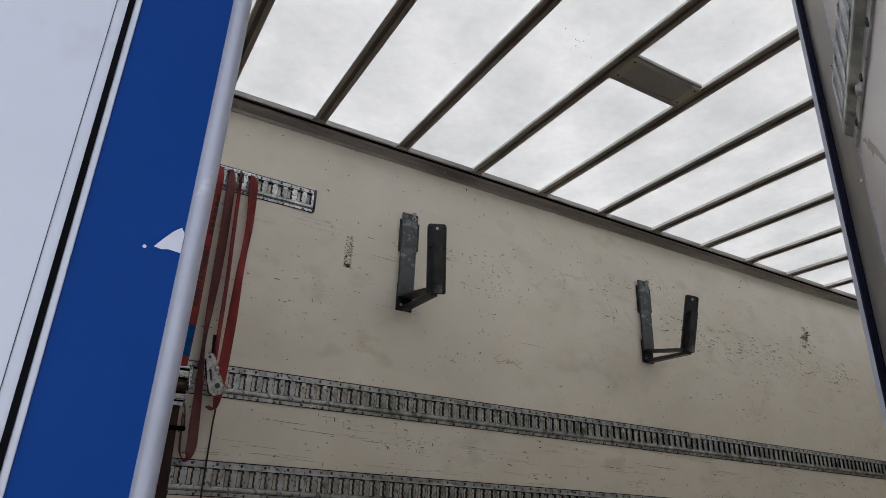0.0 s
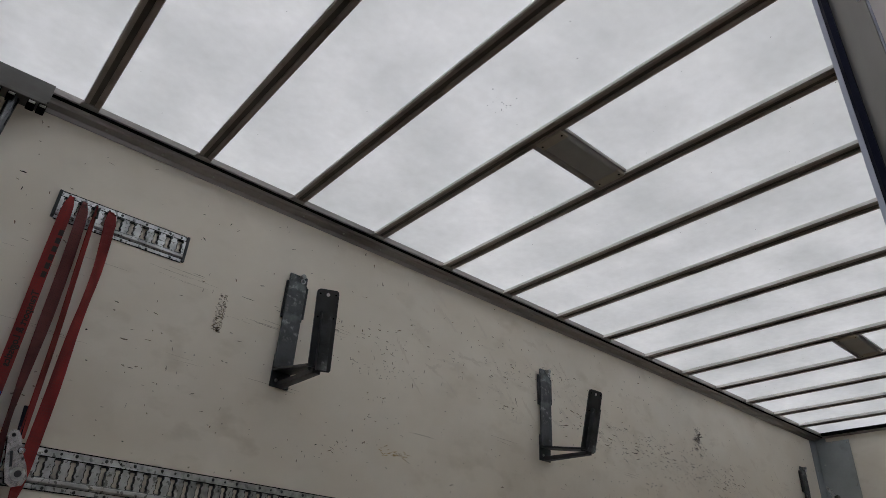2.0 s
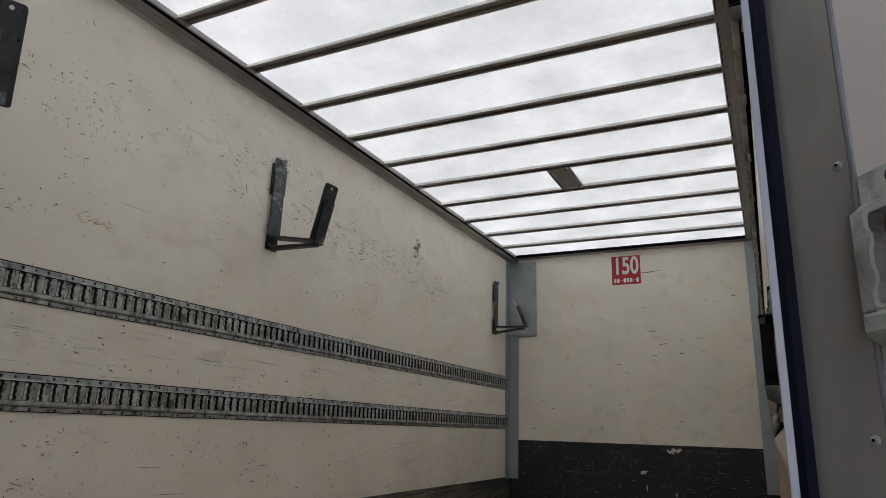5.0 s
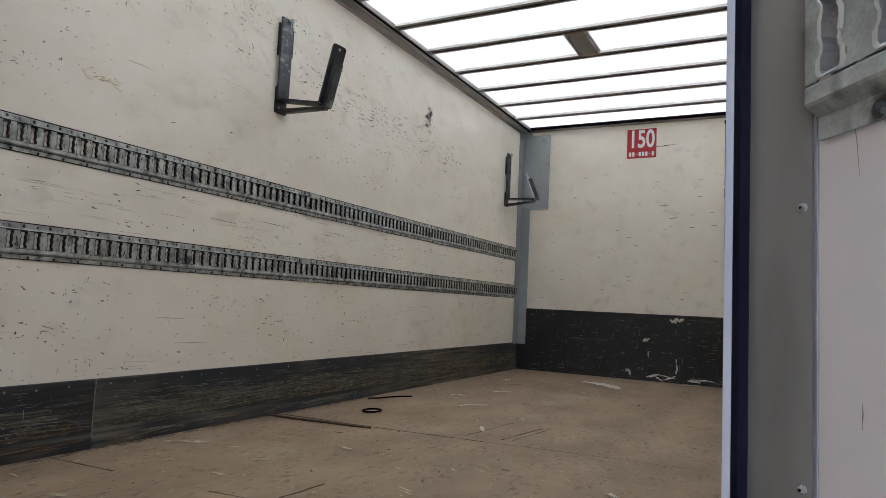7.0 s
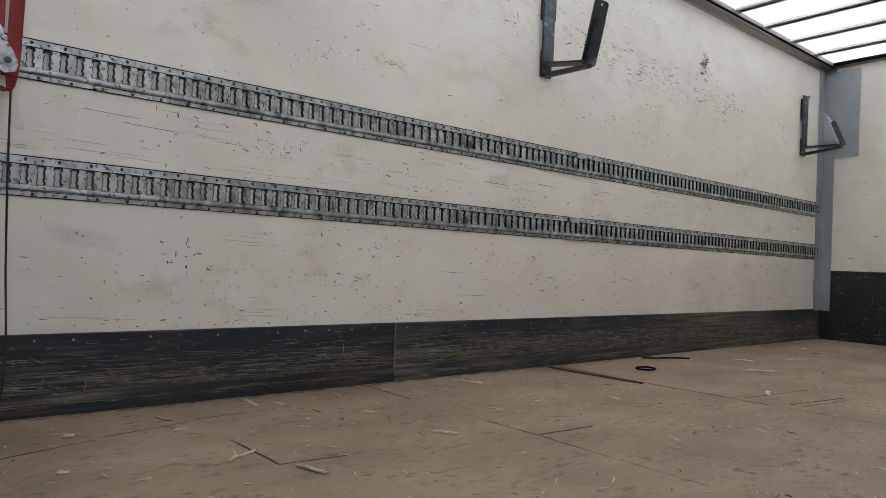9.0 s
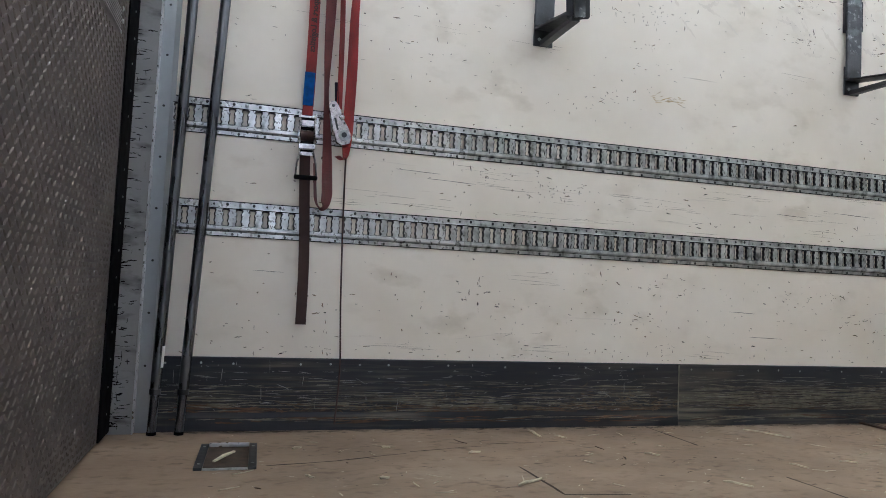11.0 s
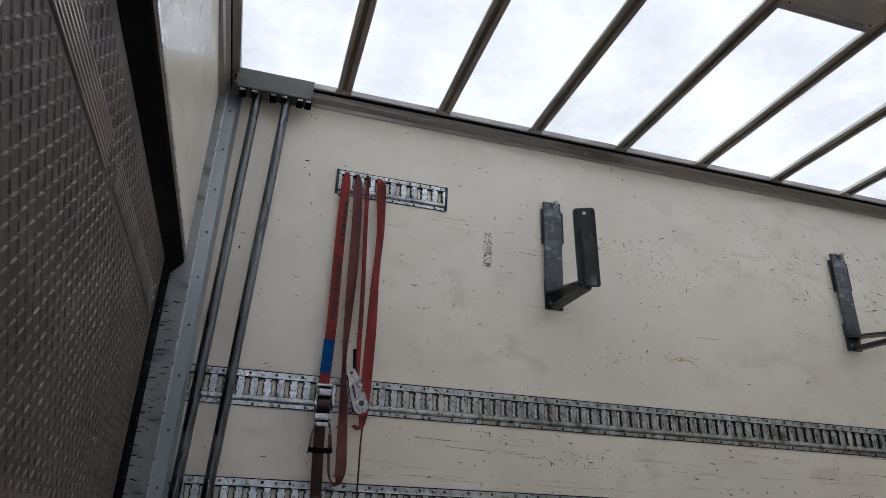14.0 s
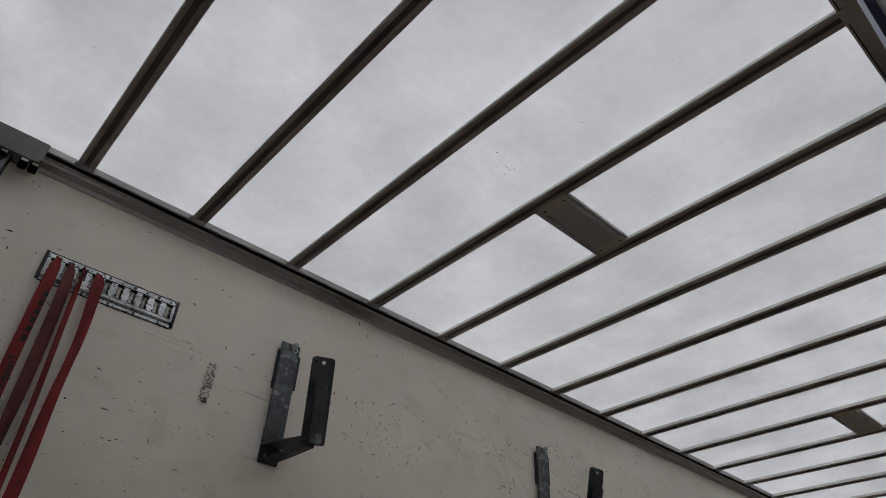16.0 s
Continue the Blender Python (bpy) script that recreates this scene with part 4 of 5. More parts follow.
def hang(top, bottom, n=26, sway=0.006, y0=YS, y1=YS):
    out = []
    for k in range(n + 1):
        u = k / n
        out.append((top[0] + (bottom[0] - top[0]) * u + sway * math.sin(5 * u + top[0] * 40), y0 + (y1 - y0) * u + 0.008 * math.sin(7 * u + top[0] * 30), top[1] + (bottom[1] - top[1]) * u))
    return out


def hook(parent, x, z):
    part("hook", Shape().path([(x - 0.008, Y_FAR - 0.010, z + 0.02), (x - 0.008, Y_FAR - 0.035, z + 0.022), (x - 0.006, Y_FAR - 0.045, z), (x - 0.010, Y_FAR - 0.045, z - 0.03), (x + 0.010, Y_FAR - 0.045, z - 0.03),
                               (x + 0.006, Y_FAR - 0.045, z), (x + 0.008, Y_FAR - 0.035, z + 0.022), (x + 0.008, Y_FAR - 0.010, z + 0.02)], 0.004, 6), STEEL, parent, "dark wire hook")


def ratchet(parent, x, z, tilt, open_handle):
    """A strap ratchet: two side plates, spool, axle, handle plates and grip."""
    e2 = part("ratchet", Shape().box(-0.030, -0.026, -0.022, 0.018, -0.085, 0.085, 0.002).box(0.026, 0.030, -0.022, 0.018, -0.085, 0.085, 0.002), CHROME, parent, "zinc plated ratchet buckle")
    e2.matrix_basis = pose(x, YS - 0.03, z, 0, tilt, 0)
    part("spool", Shape().rod((-0.025, -0.006, -0.005), (0.025, -0.006, -0.005), 0.021, 16), BROWN_WEB, e2, "webbing wound on the spool", smooth=True)
    for sx in (-0.035, 0.031):
        part("wheel", Shape().rod((sx, -0.006, -0.005), (sx + 0.004, -0.006, -0.005), 0.026, 18), CHROME, e2)
    part("cross_plate", Shape().box(-0.025, 0.025, -0.028, -0.022, 0.030, 0.054, 0.002), CHROME, e2)
    part("cross_plate", Shape().box(-0.034, 0.034, -0.030, -0.022, -0.062, -0.040, 0.003), CHROME, e2)
    part("cross_plate", Shape().box(-0.030, 0.030, -0.024, -0.020, -0.088, -0.072, 0.002), CHROME, e2)
    # black plates fill the gaps between the cross plates
    for z0, z1 in ((0.018, 0.029), (-0.039, -0.028), (-0.071, -0.063), (0.055, 0.064)):
        part("pawl", Shape().box(-0.025, 0.025, -0.018, -0.004, z0, z1, 0.002), RUBBER, e2, "black plate filling a gap in the buckle")
    part("axle", Shape().rod((-0.035, -0.012, 0.070), (0.035, -0.012, 0.070), 0.007, 10), CHROME, e2)
    if open_handle:
        for s in (-1, 1):
            part("handle_side", Shape().path([(s * 0.026, -0.03, -0.075), (s * 0.036, -0.036, -0.12), (s * 0.041, -0.036, -0.175)], 0.004, 6), CHROME, e2)
        part("grip", Shape().box(-0.046, 0.046, -0.046, -0.028, -0.186, -0.168, 0.006), RUBBER, e2, "black handle grip")
    return e2


# strap with printed webbing and its ratchet
s1 = thing("ratchet_strap", "red printed ratchet strap with blue label hanging from the short rail", "ratchet strap", group="ratchet straps")
hook(s1, 0.575, 2.200)
pts = hang((0.575, 2.215), (0.588, 1.293), 24, 0.003)
part("webbing", Shape().ribbon(pts, [0.016, 0.036, 0.041] + [0.042] * 22, 0.003, (1, 0, 0)), RED, s1, "red webbing with black print")
part("label", Shape().box(0.566, 0.607, YS - 0.012, YS - 0.003, 1.296, 1.433, 0.001), LABEL_BLUE, s1, "blue sewn label")
part("sewn_end", Shape().box(0.567, 0.609, YS - 0.012, YS - 0.002, 1.250, 1.294, 0.004), RED, s1)
ratchet(s1, 0.592, 1.170, -2, True)
part("loose_end", Shape().ribbon(hang((0.594, 1.10), (0.630, 0.412), 20, 0.004, YS - 0.018, YS + 0.012), 0.042, 0.003, (1, 0, 0)), BROWN_WEB, s1, "soiled brown loose end of webbing")
me = text_mesh("Transport & Logistics", 0.033, "print", 0.0009)
me.materials.append(INK)
tx = new("print", me)
tx.parent = s1
tx.matrix_basis = Matrix(((0, -1, 0, 0.586), (0, 0, -1, YS - 0.0122), (-1, 0, 0, 1.66), (0, 0, 0, 1)))
for k in range(6):
    part("print_bar", Shape().box(0.578, 0.594, YS - 0.0118, YS - 0.0108, 2.040 - 0.036 * k, 2.064 - 0.036 * k), INK, s1)

s1.matrix_basis = Matrix.Translation((0.573, 0, 2.215)) @ Matrix.Rotation(0.0215, 4, "Y") @ Matrix.Translation((-0.575, 0, -2.203))

# second strap with its ratchet, dirty loop and cord
s2 = thing("ratchet_strap", "red and soiled maroon ratchet strap folded over two hooks", "ratchet strap", group="ratchet straps")
for x in (0.628, 0.678, 0.730):
    hook(s2, x, 2.196)
mar = spline([(0.628, YS, 2.215), (0.635, YS - 0.004, 2.148), (0.645, YS + 0.006, 1.948), (0.649, YS, 1.727), (0.649, YS - 0.006, 1.54), (0.653, YS, 1.361), (0.668, YS - 0.004, 1.165), (0.678, YS - 0.006, 1.0), (0.681, YS - 0.008, 0.935),
              (0.672, YS - 0.016, 0.893), (0.655, YS - 0.024, 0.882), (0.639, YS - 0.018, 0.905), (0.633, YS - 0.004, 0.96), (0.626, YS + 0.004, 1.06)], 6)
turn = spline([(1, 0.2, 0), (1, 0.2, 0), (1, 0.3, 0), (1, 0.3, 0), (0.9, 0.8, 0), (0.5, 1, 0), (0.9, 0.7, 0), (1, 0.3, 0), (1, 0.3, 0.1), (0.8, 0.8, 0.3), (0.5, 1, 0), (0.4, 1, -0.3), (0.3, 1, 0), (0.3, 1, 0)], 6)
mar_turn = turn
part("maroon_webbing", Shape().ribbon(mar, spread([0.016, 0.040] + [0.044] * 12, len(mar)), 0.003, turn), MAROON, s2, "soiled maroon webbing with a loop at its end")
nar = spline([(0.676, YS, 2.215), (0.680, YS + 0.004, 2.1), (0.687, YS, 1.926), (0.699, YS - 0.004, 1.679), (0.706, YS - 0.004, 1.443), (0.708, YS - 0.016, 1.30)], 6)
part("red_webbing_narrow", Shape().ribbon(nar, spread([0.016, 0.044, 0.048, 0.048, 0.048, 0.048], len(nar)), 0.003, (0.55, 1, 0)), RED, s2, "red webbing turned on edge")
wid = spline([(0.730, YS, 2.215), (0.738, YS - 0.008, 2.165), (0.753, YS - 0.002, 1.964), (0.752, YS, 1.824), (0.748, YS - 0.008, 1.686), (0.752, YS, 1.475), (0.750, YS - 0.006, 1.296), (0.748, YS - 0.014, 1.18), (0.740, YS - 0.020, 1.092), (0.712, YS - 0.008, 1.100)], 6)
turn = spline([(1, 0.1, 0), (1, 0.1, 0), (1, 0.6, 0), (0.9, 0.8, 0), (1, 0.6, 0), (1, 0.1, 0), (1, 0.1, 0), (1, 0.4, 0.2), (0.6, 1, 0.4), (0.4, 1, 0.4)], 6)
part("red_webbing_wide", Shape().ribbon(wid, spread([0.020, 0.044] + [0.043] * 8, len(wid)), 0.003, turn), RED, s2, "red webbing with a worn weave")


def weave(parent, pts, across, half, start, material):
    """Rows of small dark stitches in a band of webbing, on the side that faces the room."""
    s, n = Shape(), len(pts)
    for k in range(start, n - 1):
        p, q = Vector(pts[k]), Vector(pts[k + 1])
        d = (q - p).normalized()
        for f in range(max(1, int((q - p).length / 0.009))):
            c = p.lerp(q, f / max(1, int((q - p).length / 0.009)))
            a = Vector(across[k] if isinstance(across, list) else across)
            a = (a - d * a.dot(d)).normalized()
            w = a.cross(d)
            w = w if w.y < 0 else -w
            for j in range(6):
                m = c + a * half * (j - 2.5) / 3.2 + w * 0.0018
                s.add([m + a * 0.0009 + d * 0.0016, m - a * 0.0009 + d * 0.0016, m - a * 0.0009 - d * 0.0016, m + a * 0.0009 - d * 0.0016], [(0, 1, 2, 3)])
    part("weave_stitching", s, material, parent, "rows of dark weave", kind="stuff")


weave(s2, wid, turn, 0.021, 3, MAROON)
weave(s2, mar, mar_turn, 0.021, 3, BROWN_WEB)
weave(s1, pts, (1, 0, 0), 0.020, 1, MAROON)
part("dark_sleeve", Shape().ribbon([(0.690, YS - 0.02, 1.40), (0.694, YS - 0.024, 1.34), (0.698, YS - 0.028, 1.29)], 0.016, 0.010, (1, 0, 0)), NAVY, s2, "dark sleeve above the ratchet")
r2 = part("ratchet", Shape().sweep([(-0.020, 0.085), (-0.008, 0.098), (0.010, 0.094), (0.018, 0.075), (0.024, 0.02), (0.036, -0.02), (0.040, -0.06), (0.026, -0.082), (-0.004, -0.084), (-0.022, -0.066), (-0.026, -0.02)], "y", -0.004, 0.0), CHROME, s2, "shiny closed ratchet buckle seen from its side")
r2.matrix_basis = pose(0.706, YS - 0.05, 1.220, 0, -16, 0)
part("side_plate", Shape().sweep([(-0.020, 0.080), (0.010, 0.090), (0.022, 0.02), (0.036, -0.06), (0.0, -0.080), (-0.022, -0.066)], "y", 0.03, 0.034), CHROME, r2)
part("axle_head", Shape().rod((0.012, -0.008, -0.045), (0.012, 0.034, -0.045), 0.022, 18), GALV, r2)
part("axle_boss", Shape().rod((0.012, -0.010, -0.045), (0.012, -0.007, -0.045), 0.011, 12), STEEL, r2)
part("rivet", Shape().dome((0.020, -0.004, 0.028), (0, -1, 0), 0.012), CHROME, r2)
part("rivet", Shape().dome((-0.004, -0.004, 0.080), (0, -1, 0), 0.007), STEEL, r2)
part("slot", Shape().box(-0.012, -0.004, -0.0052, -0.0042, -0.02, 0.03), STEEL, r2)

s2.matrix_basis = Matrix.Translation((0.70, 0, 2.215)) @ Matrix.Rotation(0.010, 4, "Y") @ Matrix.Translation((-0.707, 0, -2.203))

cord = Shape().path([(0.742, YS - 0.02, 1.095), (0.744, YS, 1.04), (0.748, YS + 0.01, 0.8), (0.757, YS + 0.015, 0.5), (0.768, YS + 0.02, 0.29), (0.770, Y_FAR - 0.017, 0.22), (0.766, Y_FAR - 0.018, 0.12), (0.757, Y_FAR - 0.036, 0.02)], 0.0035, 6)
solid("cord", cord, BROWN_WEB, "thin dark cord hanging from the strap down to the floor", "cord", smooth=True).location = (-0.013, 0, 0.006)

# ---------------------------------------------------------------- wear marks on the walls
rng = random.Random(21)
dark, pale = Shape(), Shape()
brown = Shape()


def flake(x, z, long_ok=True):
    horiz = rng.random() < 0.75
    L = rng.choice((0.004, 0.006, 0.008, 0.012, 0.022) if horiz and long_ok else (0.004, 0.006, 0.010, 0.018)) * rng.uniform(0.7, 1.5)
    tilt = rng.gauss(-0.05, 0.2)
    into = (dark, dark, brown, brown, pale)[min(4, int(rng.random() * 5))]
    L *= 0.8 if into is dark else 1.0
    sliver(into, (x, Y_FAR - 0.0007, z), (1, 0, tilt) if horiz else (tilt, 0, 1), (0, 0, 1) if horiz else (1, 0, 0), L, rng.choice((0.002, 0.003, 0.0045, 0.007)), rng)


def on_rail(z):
    return Z_R1 - 0.02 < z < Z_R1 + 0.14 or Z_R2 - 0.02 < z < Z_R2 + 0.14


for k in range(1900):
    x, z = rng.uniform(0.12, 7.2), 0.3 + 2.25 * rng.random() ** 1.6
    if not on_rail(z):
        flake(x, z)
for k in range(60):                                    # clusters where loads have rubbed
    cx, cz, n = rng.uniform(0.8, 6.8), rng.choice((rng.uniform(0.32, 0.72), rng.uniform(0.92, 1.14), rng.uniform(1.4, 2.3), rng.uniform(1.8, 2.25))), rng.choice((8, 14, 24))
    for j in range(n):
        x, z = cx + rng.gauss(0, 0.10), cz + rng.gauss(0, 0.025)
        if not on_rail(z):
            flake(x, z)
for k in range(150):                                   # ragged band of scuffs high on the wall
    u = rng.random()
    flake(2.1 + 3.1 * u + rng.gauss(0, 0.05), 2.15 - 0.12 * u + rng.gauss(0, 0.09))
for k in range(300):                                   # brown rub marks below the roof rail towards the front
    u = rng.random()
    x, z = 3.6 + 2.1 * u + rng.gauss(0, 0.08), 2.0 - 0.12 * u + rng.gauss(0, 0.07)
    sliver((brown, brown, pale, dark)[k % 4], (x, Y_FAR - 0.0008, z), (1, 0, rng.gauss(-0.1, 0.25)), (0, 0, 1), rng.choice((0.008, 0.014, 0.025, 0.05)), rng.choice((0.002, 0.004, 0.008)), rng)
for k in range(80):
    z = rng.choice((rng.uniform(0.92, 1.15), rng.uniform(0.92, 1.15), rng.uniform(0.3, 0.72), rng.uniform(1.5, 2.1)))
    x = rng.uniform(0.5, 7.0)
    for j in range(rng.choice((2, 3, 5))):
        sliver(pale if j else brown, (x + rng.gauss(0, 0.06), Y_FAR - 0.0009, z + rng.gauss(0, 0.012)), (1, 0, rng.gauss(-0.02, 0.02)), (0, 0, 1), rng.uniform(0.04, 0.22), rng.uniform(0.0006, 0.0018), rng, 9)
for x, z, L in ((2.72, 0.54, 0.16), (2.85, 0.42, 0.2), (3.4, 1.07, 0.26), (3.0, 1.04, 0.18), (1.2, 1.06, 0.22), (0.45, 0.63, 0.12), (1.05, 1.09, 0.2), (2.9, 1.30, 0.2), (1.55, 2.07, 0.06), (1.14, 2.11, 0.05), (1.38, 2.08, 0.06)):
    sliver(dark, (x, Y_FAR - 0.0011, z), (1, 0, -0.03), (0, 0, 1), L, 0.0025, rng, 9)
for k in range(170):                                   # scraped-off patch beside the first bracket
    sliver((dark, brown, brown)[k % 3], (1.268 + rng.uniform(-0.020, 0.020), Y_FAR - 0.0012, rng.uniform(1.885, 2.060)), (rng.uniform(-1, 1), 0, rng.uniform(-1, 1)), (0, 0, 1), rng.uniform(0.006, 0.018), rng.uniform(0.002, 0.006), rng)
for k in range(80):                                    # rubbed spot towards the front
    sliver(dark if k % 2 else pale, (5.136 + rng.gauss(0, 0.028), Y_FAR - 0.0012, 2.16 + rng.gauss(0, 0.05)), (rng.uniform(-1, 1), 0, rng.uniform(-0.6, 0.6)), (0, 0, 1), rng.uniform(0.01, 0.06), rng.uniform(0.002, 0.014), rng)
part("scuff_dark", dark, SCUFF, wall_far, "dark chips and scuffs", kind="stuff")
part("scuff_brown", brown, SCUFF_BROWN, wall_far, "brown scuffs", kind="stuff")
part("scratch_wear", pale, SCUFF_PALE, wall_far, "faint scratches", kind="stuff")
smudge = Shape()
for k in range(150):                                   # soft brown smudges high on the wall where loads leaned
    u = rng.random()
    x, z = 2.3 + 4.2 * u + rng.gauss(0, 0.12), 2.22 - 0.32 * u + rng.gauss(0, 0.14)
    if z < 2.5:
        sliver(smudge, (x, Y_FAR - 0.0002 - 2.2e-6 * k, z), (1, 0, rng.gauss(-0.5, 0.5)), (0, 0, 1), rng.uniform(0.05, 0.20), rng.uniform(0.015, 0.050), rng, 14)
for k in range(60):
    x, z = rng.uniform(0.6, 6.8), rng.choice((rng.uniform(0.92, 1.14), rng.uniform(0.32, 0.7)))
    sliver(smudge, (x, Y_FAR - 0.00054 - 2.2e-6 * k, z), (1, 0, rng.gauss(0, 0.1)), (0, 0, 1), rng.uniform(0.05, 0.30), rng.uniform(0.003, 0.012), rng, 12)
part("brown_smudge", smudge, SMUDGE, wall_far, "soft brown-grey smudges", kind="stuff")
rust = Shape()
for k in range(26):
    sliver(rust, (2.27 + rng.uniform(-0.09, 0.09), Y_FAR - 0.0012, 1.550 + rng.gauss(0, 0.012)), (1, 0, rng.uniform(-0.6, 0.6)), (0, 0, 1), rng.uniform(0.01, 0.04), rng.uniform(0.002, 0.006), rng)
part("smear", rust, RUST, wall_far, "yellow-brown smear", kind="stuff")
fmarks = Shape()
for k in range(70):
    sliver(fmarks, (X_FRONT - 0.0008, rng.uniform(0.1, 2.2), rng.uniform(0.75, 2.4)), (0, 1, rng.gauss(0, 0.25)), (0, 0, 1), rng.uniform(0.01, 0.07), rng.uniform(0.002, 0.006), rng)
for y, z, L in ((0.95, 2.36, 0.22), (0.85, 1.62, 0.08), (0.95, 1.75, 0.1)):
    sliver(fmarks, (X_FRONT - 0.001, y, z), (0, 1, -0.06), (0, 0, 1), L, 0.008, rng, 8)
part("scuffs", fmarks, SCUFF, wall_front, "dark chips and scuffs", kind="stuff")

# ---------------------------------------------------------------- floor details
jn = Shape()
def joint(a, b2, w):
    a, b2 = Vector((*a, 0.0012)), Vector((*b2, 0.0012))
    n = max(4, int((b2 - a).length / 0.12))
    s = (b2 - a).normalized().cross(Vector((0, 0, 1)))
    pts = [a.lerp(b2, k / n) + s * rng.gauss(0, 0.0015) for k in range(n + 1)]
    ws = [w * rng.uniform(0.4, 1.2) / 2 for _ in pts]
    jn.add([p + s * q for p, q in zip(pts, ws)] + [p - s * q for p, q in zip(pts, ws)], [(k, k + 1, n + 2 + k, n + 1 + k) for k in range(n)])
for a, b2, w in (((3.50, 2.43), (3.52, 1.87), 0.022), ((3.52, 1.87), (3.57, 1.2), 0.016), ((3.57, 1.2), (3.62, 0.7), 0.010), ((3.62, 0.7), (3.66, -0.1), 0.005), ((2.17, 2.43), (2.187, 2.07), 0.012), ((2.21, 1.62), (2.23, 1.37), 0.010), ((2.23, 1.37), (2.235, 1.05), 0.007), ((2.235, 1.05), (2.25, 0.75), 0.005),
                 ((2.24, 1.378), (2.515, 1.358), 0.012), ((1.31, 1.84), (1.333, 1.54), 0.009), ((1.33, 1.537), (1.54, 1.513), 0.009), ((3.67, 1.14), (4.11, 1.075), 0.014), ((3.68, 1.09), (4.05, 1.04), 0.008), ((3.64, 1.33), (4.17, 1.27), 0.008),
                 ((0.476, 1.93), (0.72, 1.975), 0.012), ((0.72, 1.975), (0.96, 2.048), 0.010), ((0.98, 2.07), (1.27, 2.13), 0.008), ((1.30, 2.16), (1.62, 2.18), 0.006), ((4.9, 2.4), (4.9, 0.2), 0.003), ((6.1, 2.4), (6.1, 0.0), 0.003)):
    joint(a, b2, w)
grit_dark, grit_pale = Shape(), Shape()
for k in range(2200):
    x, y = rng.uniform(0.3, 7.2), 2.42 - 2.2 * rng.random() ** 1.2
    sliver(grit_dark if rng.random() < 0.6 else grit_pale, (x, y, 0.0014), (1, rng.gauss(0, 0.5), 0), (0, 1, 0), rng.choice((0.006, 0.010, 0.02, 0.035)), rng.uniform(0.0015, 0.006), rng)
for k in range(420):
    sliver(grit_dark, (rng.uniform(0.1, 4.5), Y_FAR - 0.031 - 0.03 * rng.random() ** 2, 0.0014), (1, rng.gauss(0, 0.2), 0), (0, 1, 0), rng.uniform(0.01, 0.08), rng.uniform(0.002, 0.009), rng)
part("grit_dark", grit_dark, CRACK, floor, "dark crumbs and gouges", kind="stuff")
part("grit_pale", grit_pale, SPLINTER, floor, "pale wood crumbs", kind="stuff")
part("board_joint", jn, JOINT, floor, "dark cracks and joints between boards", kind="stuff")

chips = random.Random(33)
for k in range(190):
    L = 0.95 * chips.choice((0.012, 0.02, 0.03, 0.04, 0.06, 0.08)) * chips.uniform(0.7, 1.2)
    w, h = chips.uniform(0.0022, 0.0062), chips.uniform(0.001, 0.003)
    s = Shape()
    bend = chips.uniform(-0.10, 0.10) * L
    s.ribbon([(-L / 2, 0, h / 2), (-L / 6, bend * 0.6, h / 2), (L / 6, bend * 0.7, h / 2), (L / 2, 0, h / 2)], [w * 0.4, w, w * 0.9, w * 0.3], h, (0, 1, 0))
    x, y = (chips.uniform(0.35, 3.6), chips.uniform(0.3, 2.38)) if k < 150 else (chips.uniform(3.6, 7.2), chips.uniform(0.3, 2.3))
    o = solid("wood_splinter", s, SPLINTER if chips.random() < 0.80 else STICK, "small wood splinter lying on the floor", "splinter", group="splinters on the floor")
    o.matrix_basis = pose(x, y, 0.0013, 0, 0, chips.uniform(0, 180))

for x0, y0, x1, y1, w in ((0.745, 1.447, 0.861, 1.448, 0.016), (1.223, 1.627, 1.328, 1.69, 0.012), (1.362, 1.492, 1.407, 1.395, 0.010), (1.565, 2.368, 1.571, 2.25, 0.012), (1.188, 2.017, 1.238, 2.037, 0.014), (0.885, 2.114, 0.918, 2.125, 0.016),
                          (0.569, 2.132, 0.601, 2.148, 0.012), (0.59, 1.798, 0.616, 1.774, 0.008), (0.814, 1.746, 0.845, 1.752, 0.012), (1.637, 2.262, 1.673, 2.221, 0.009), (2.622, 2.325, 2.73, 2.151, 0.010), (1.929, 1.591, 1.992, 1.527, 0.011),
                          (2.599, 1.776, 2.658, 1.749, 0.010), (2.356, 1.764, 2.384, 1.703, 0.007), (3.003, 1.653, 3.013, 1.592, 0.018), (1.869, 1.959, 1.914, 1.924, 0.010)):
    d = Vector((x1 - x0, y1 - y0))                     # the larger splinters, some rough at one end
    L = d.length
    s = Shape().ribbon([(-L / 2, 0, 0.004), (-L / 5, 0.004, 0.006), (L / 5, -0.003, 0.005), (L / 2, 0.002, 0.003)], [w * 0.5, w, w * 0.8, w * 0.35], 0.005, (0, 1, 0))
    o = solid("wood_splinter", s, SPLINTER, "pale split piece of wood lying on the floor", "splinter", group="splinters on the floor")
    o.matrix_basis = pose((x0 + x1) / 2, (y0 + y1) / 2, 0.0013, 0, 0, math.degrees(math.atan2(d.y, d.x)))

o = solid("wooden_stick", Shape().ribbon(spline([(3.415, 2.425, 0.008), (3.42, 2.25, 0.007), (3.45, 2.05, 0.006), (3.465, 1.90, 0.005), (3.485, 1.80, 0.004)], 4), spread([0.026, 0.024, 0.022, 0.018, 0.008], 17), 0.008, (1, 0, 0)), STICK,
          "dark brown splintered stick lying out from the kickboard", "stick")
ring = Shape().path([(0.065 * math.cos(a), 0.050 * math.sin(a), 0.005) for a in [2 * math.pi * k / 28 for k in range(28)]], 0.005, 8, True)
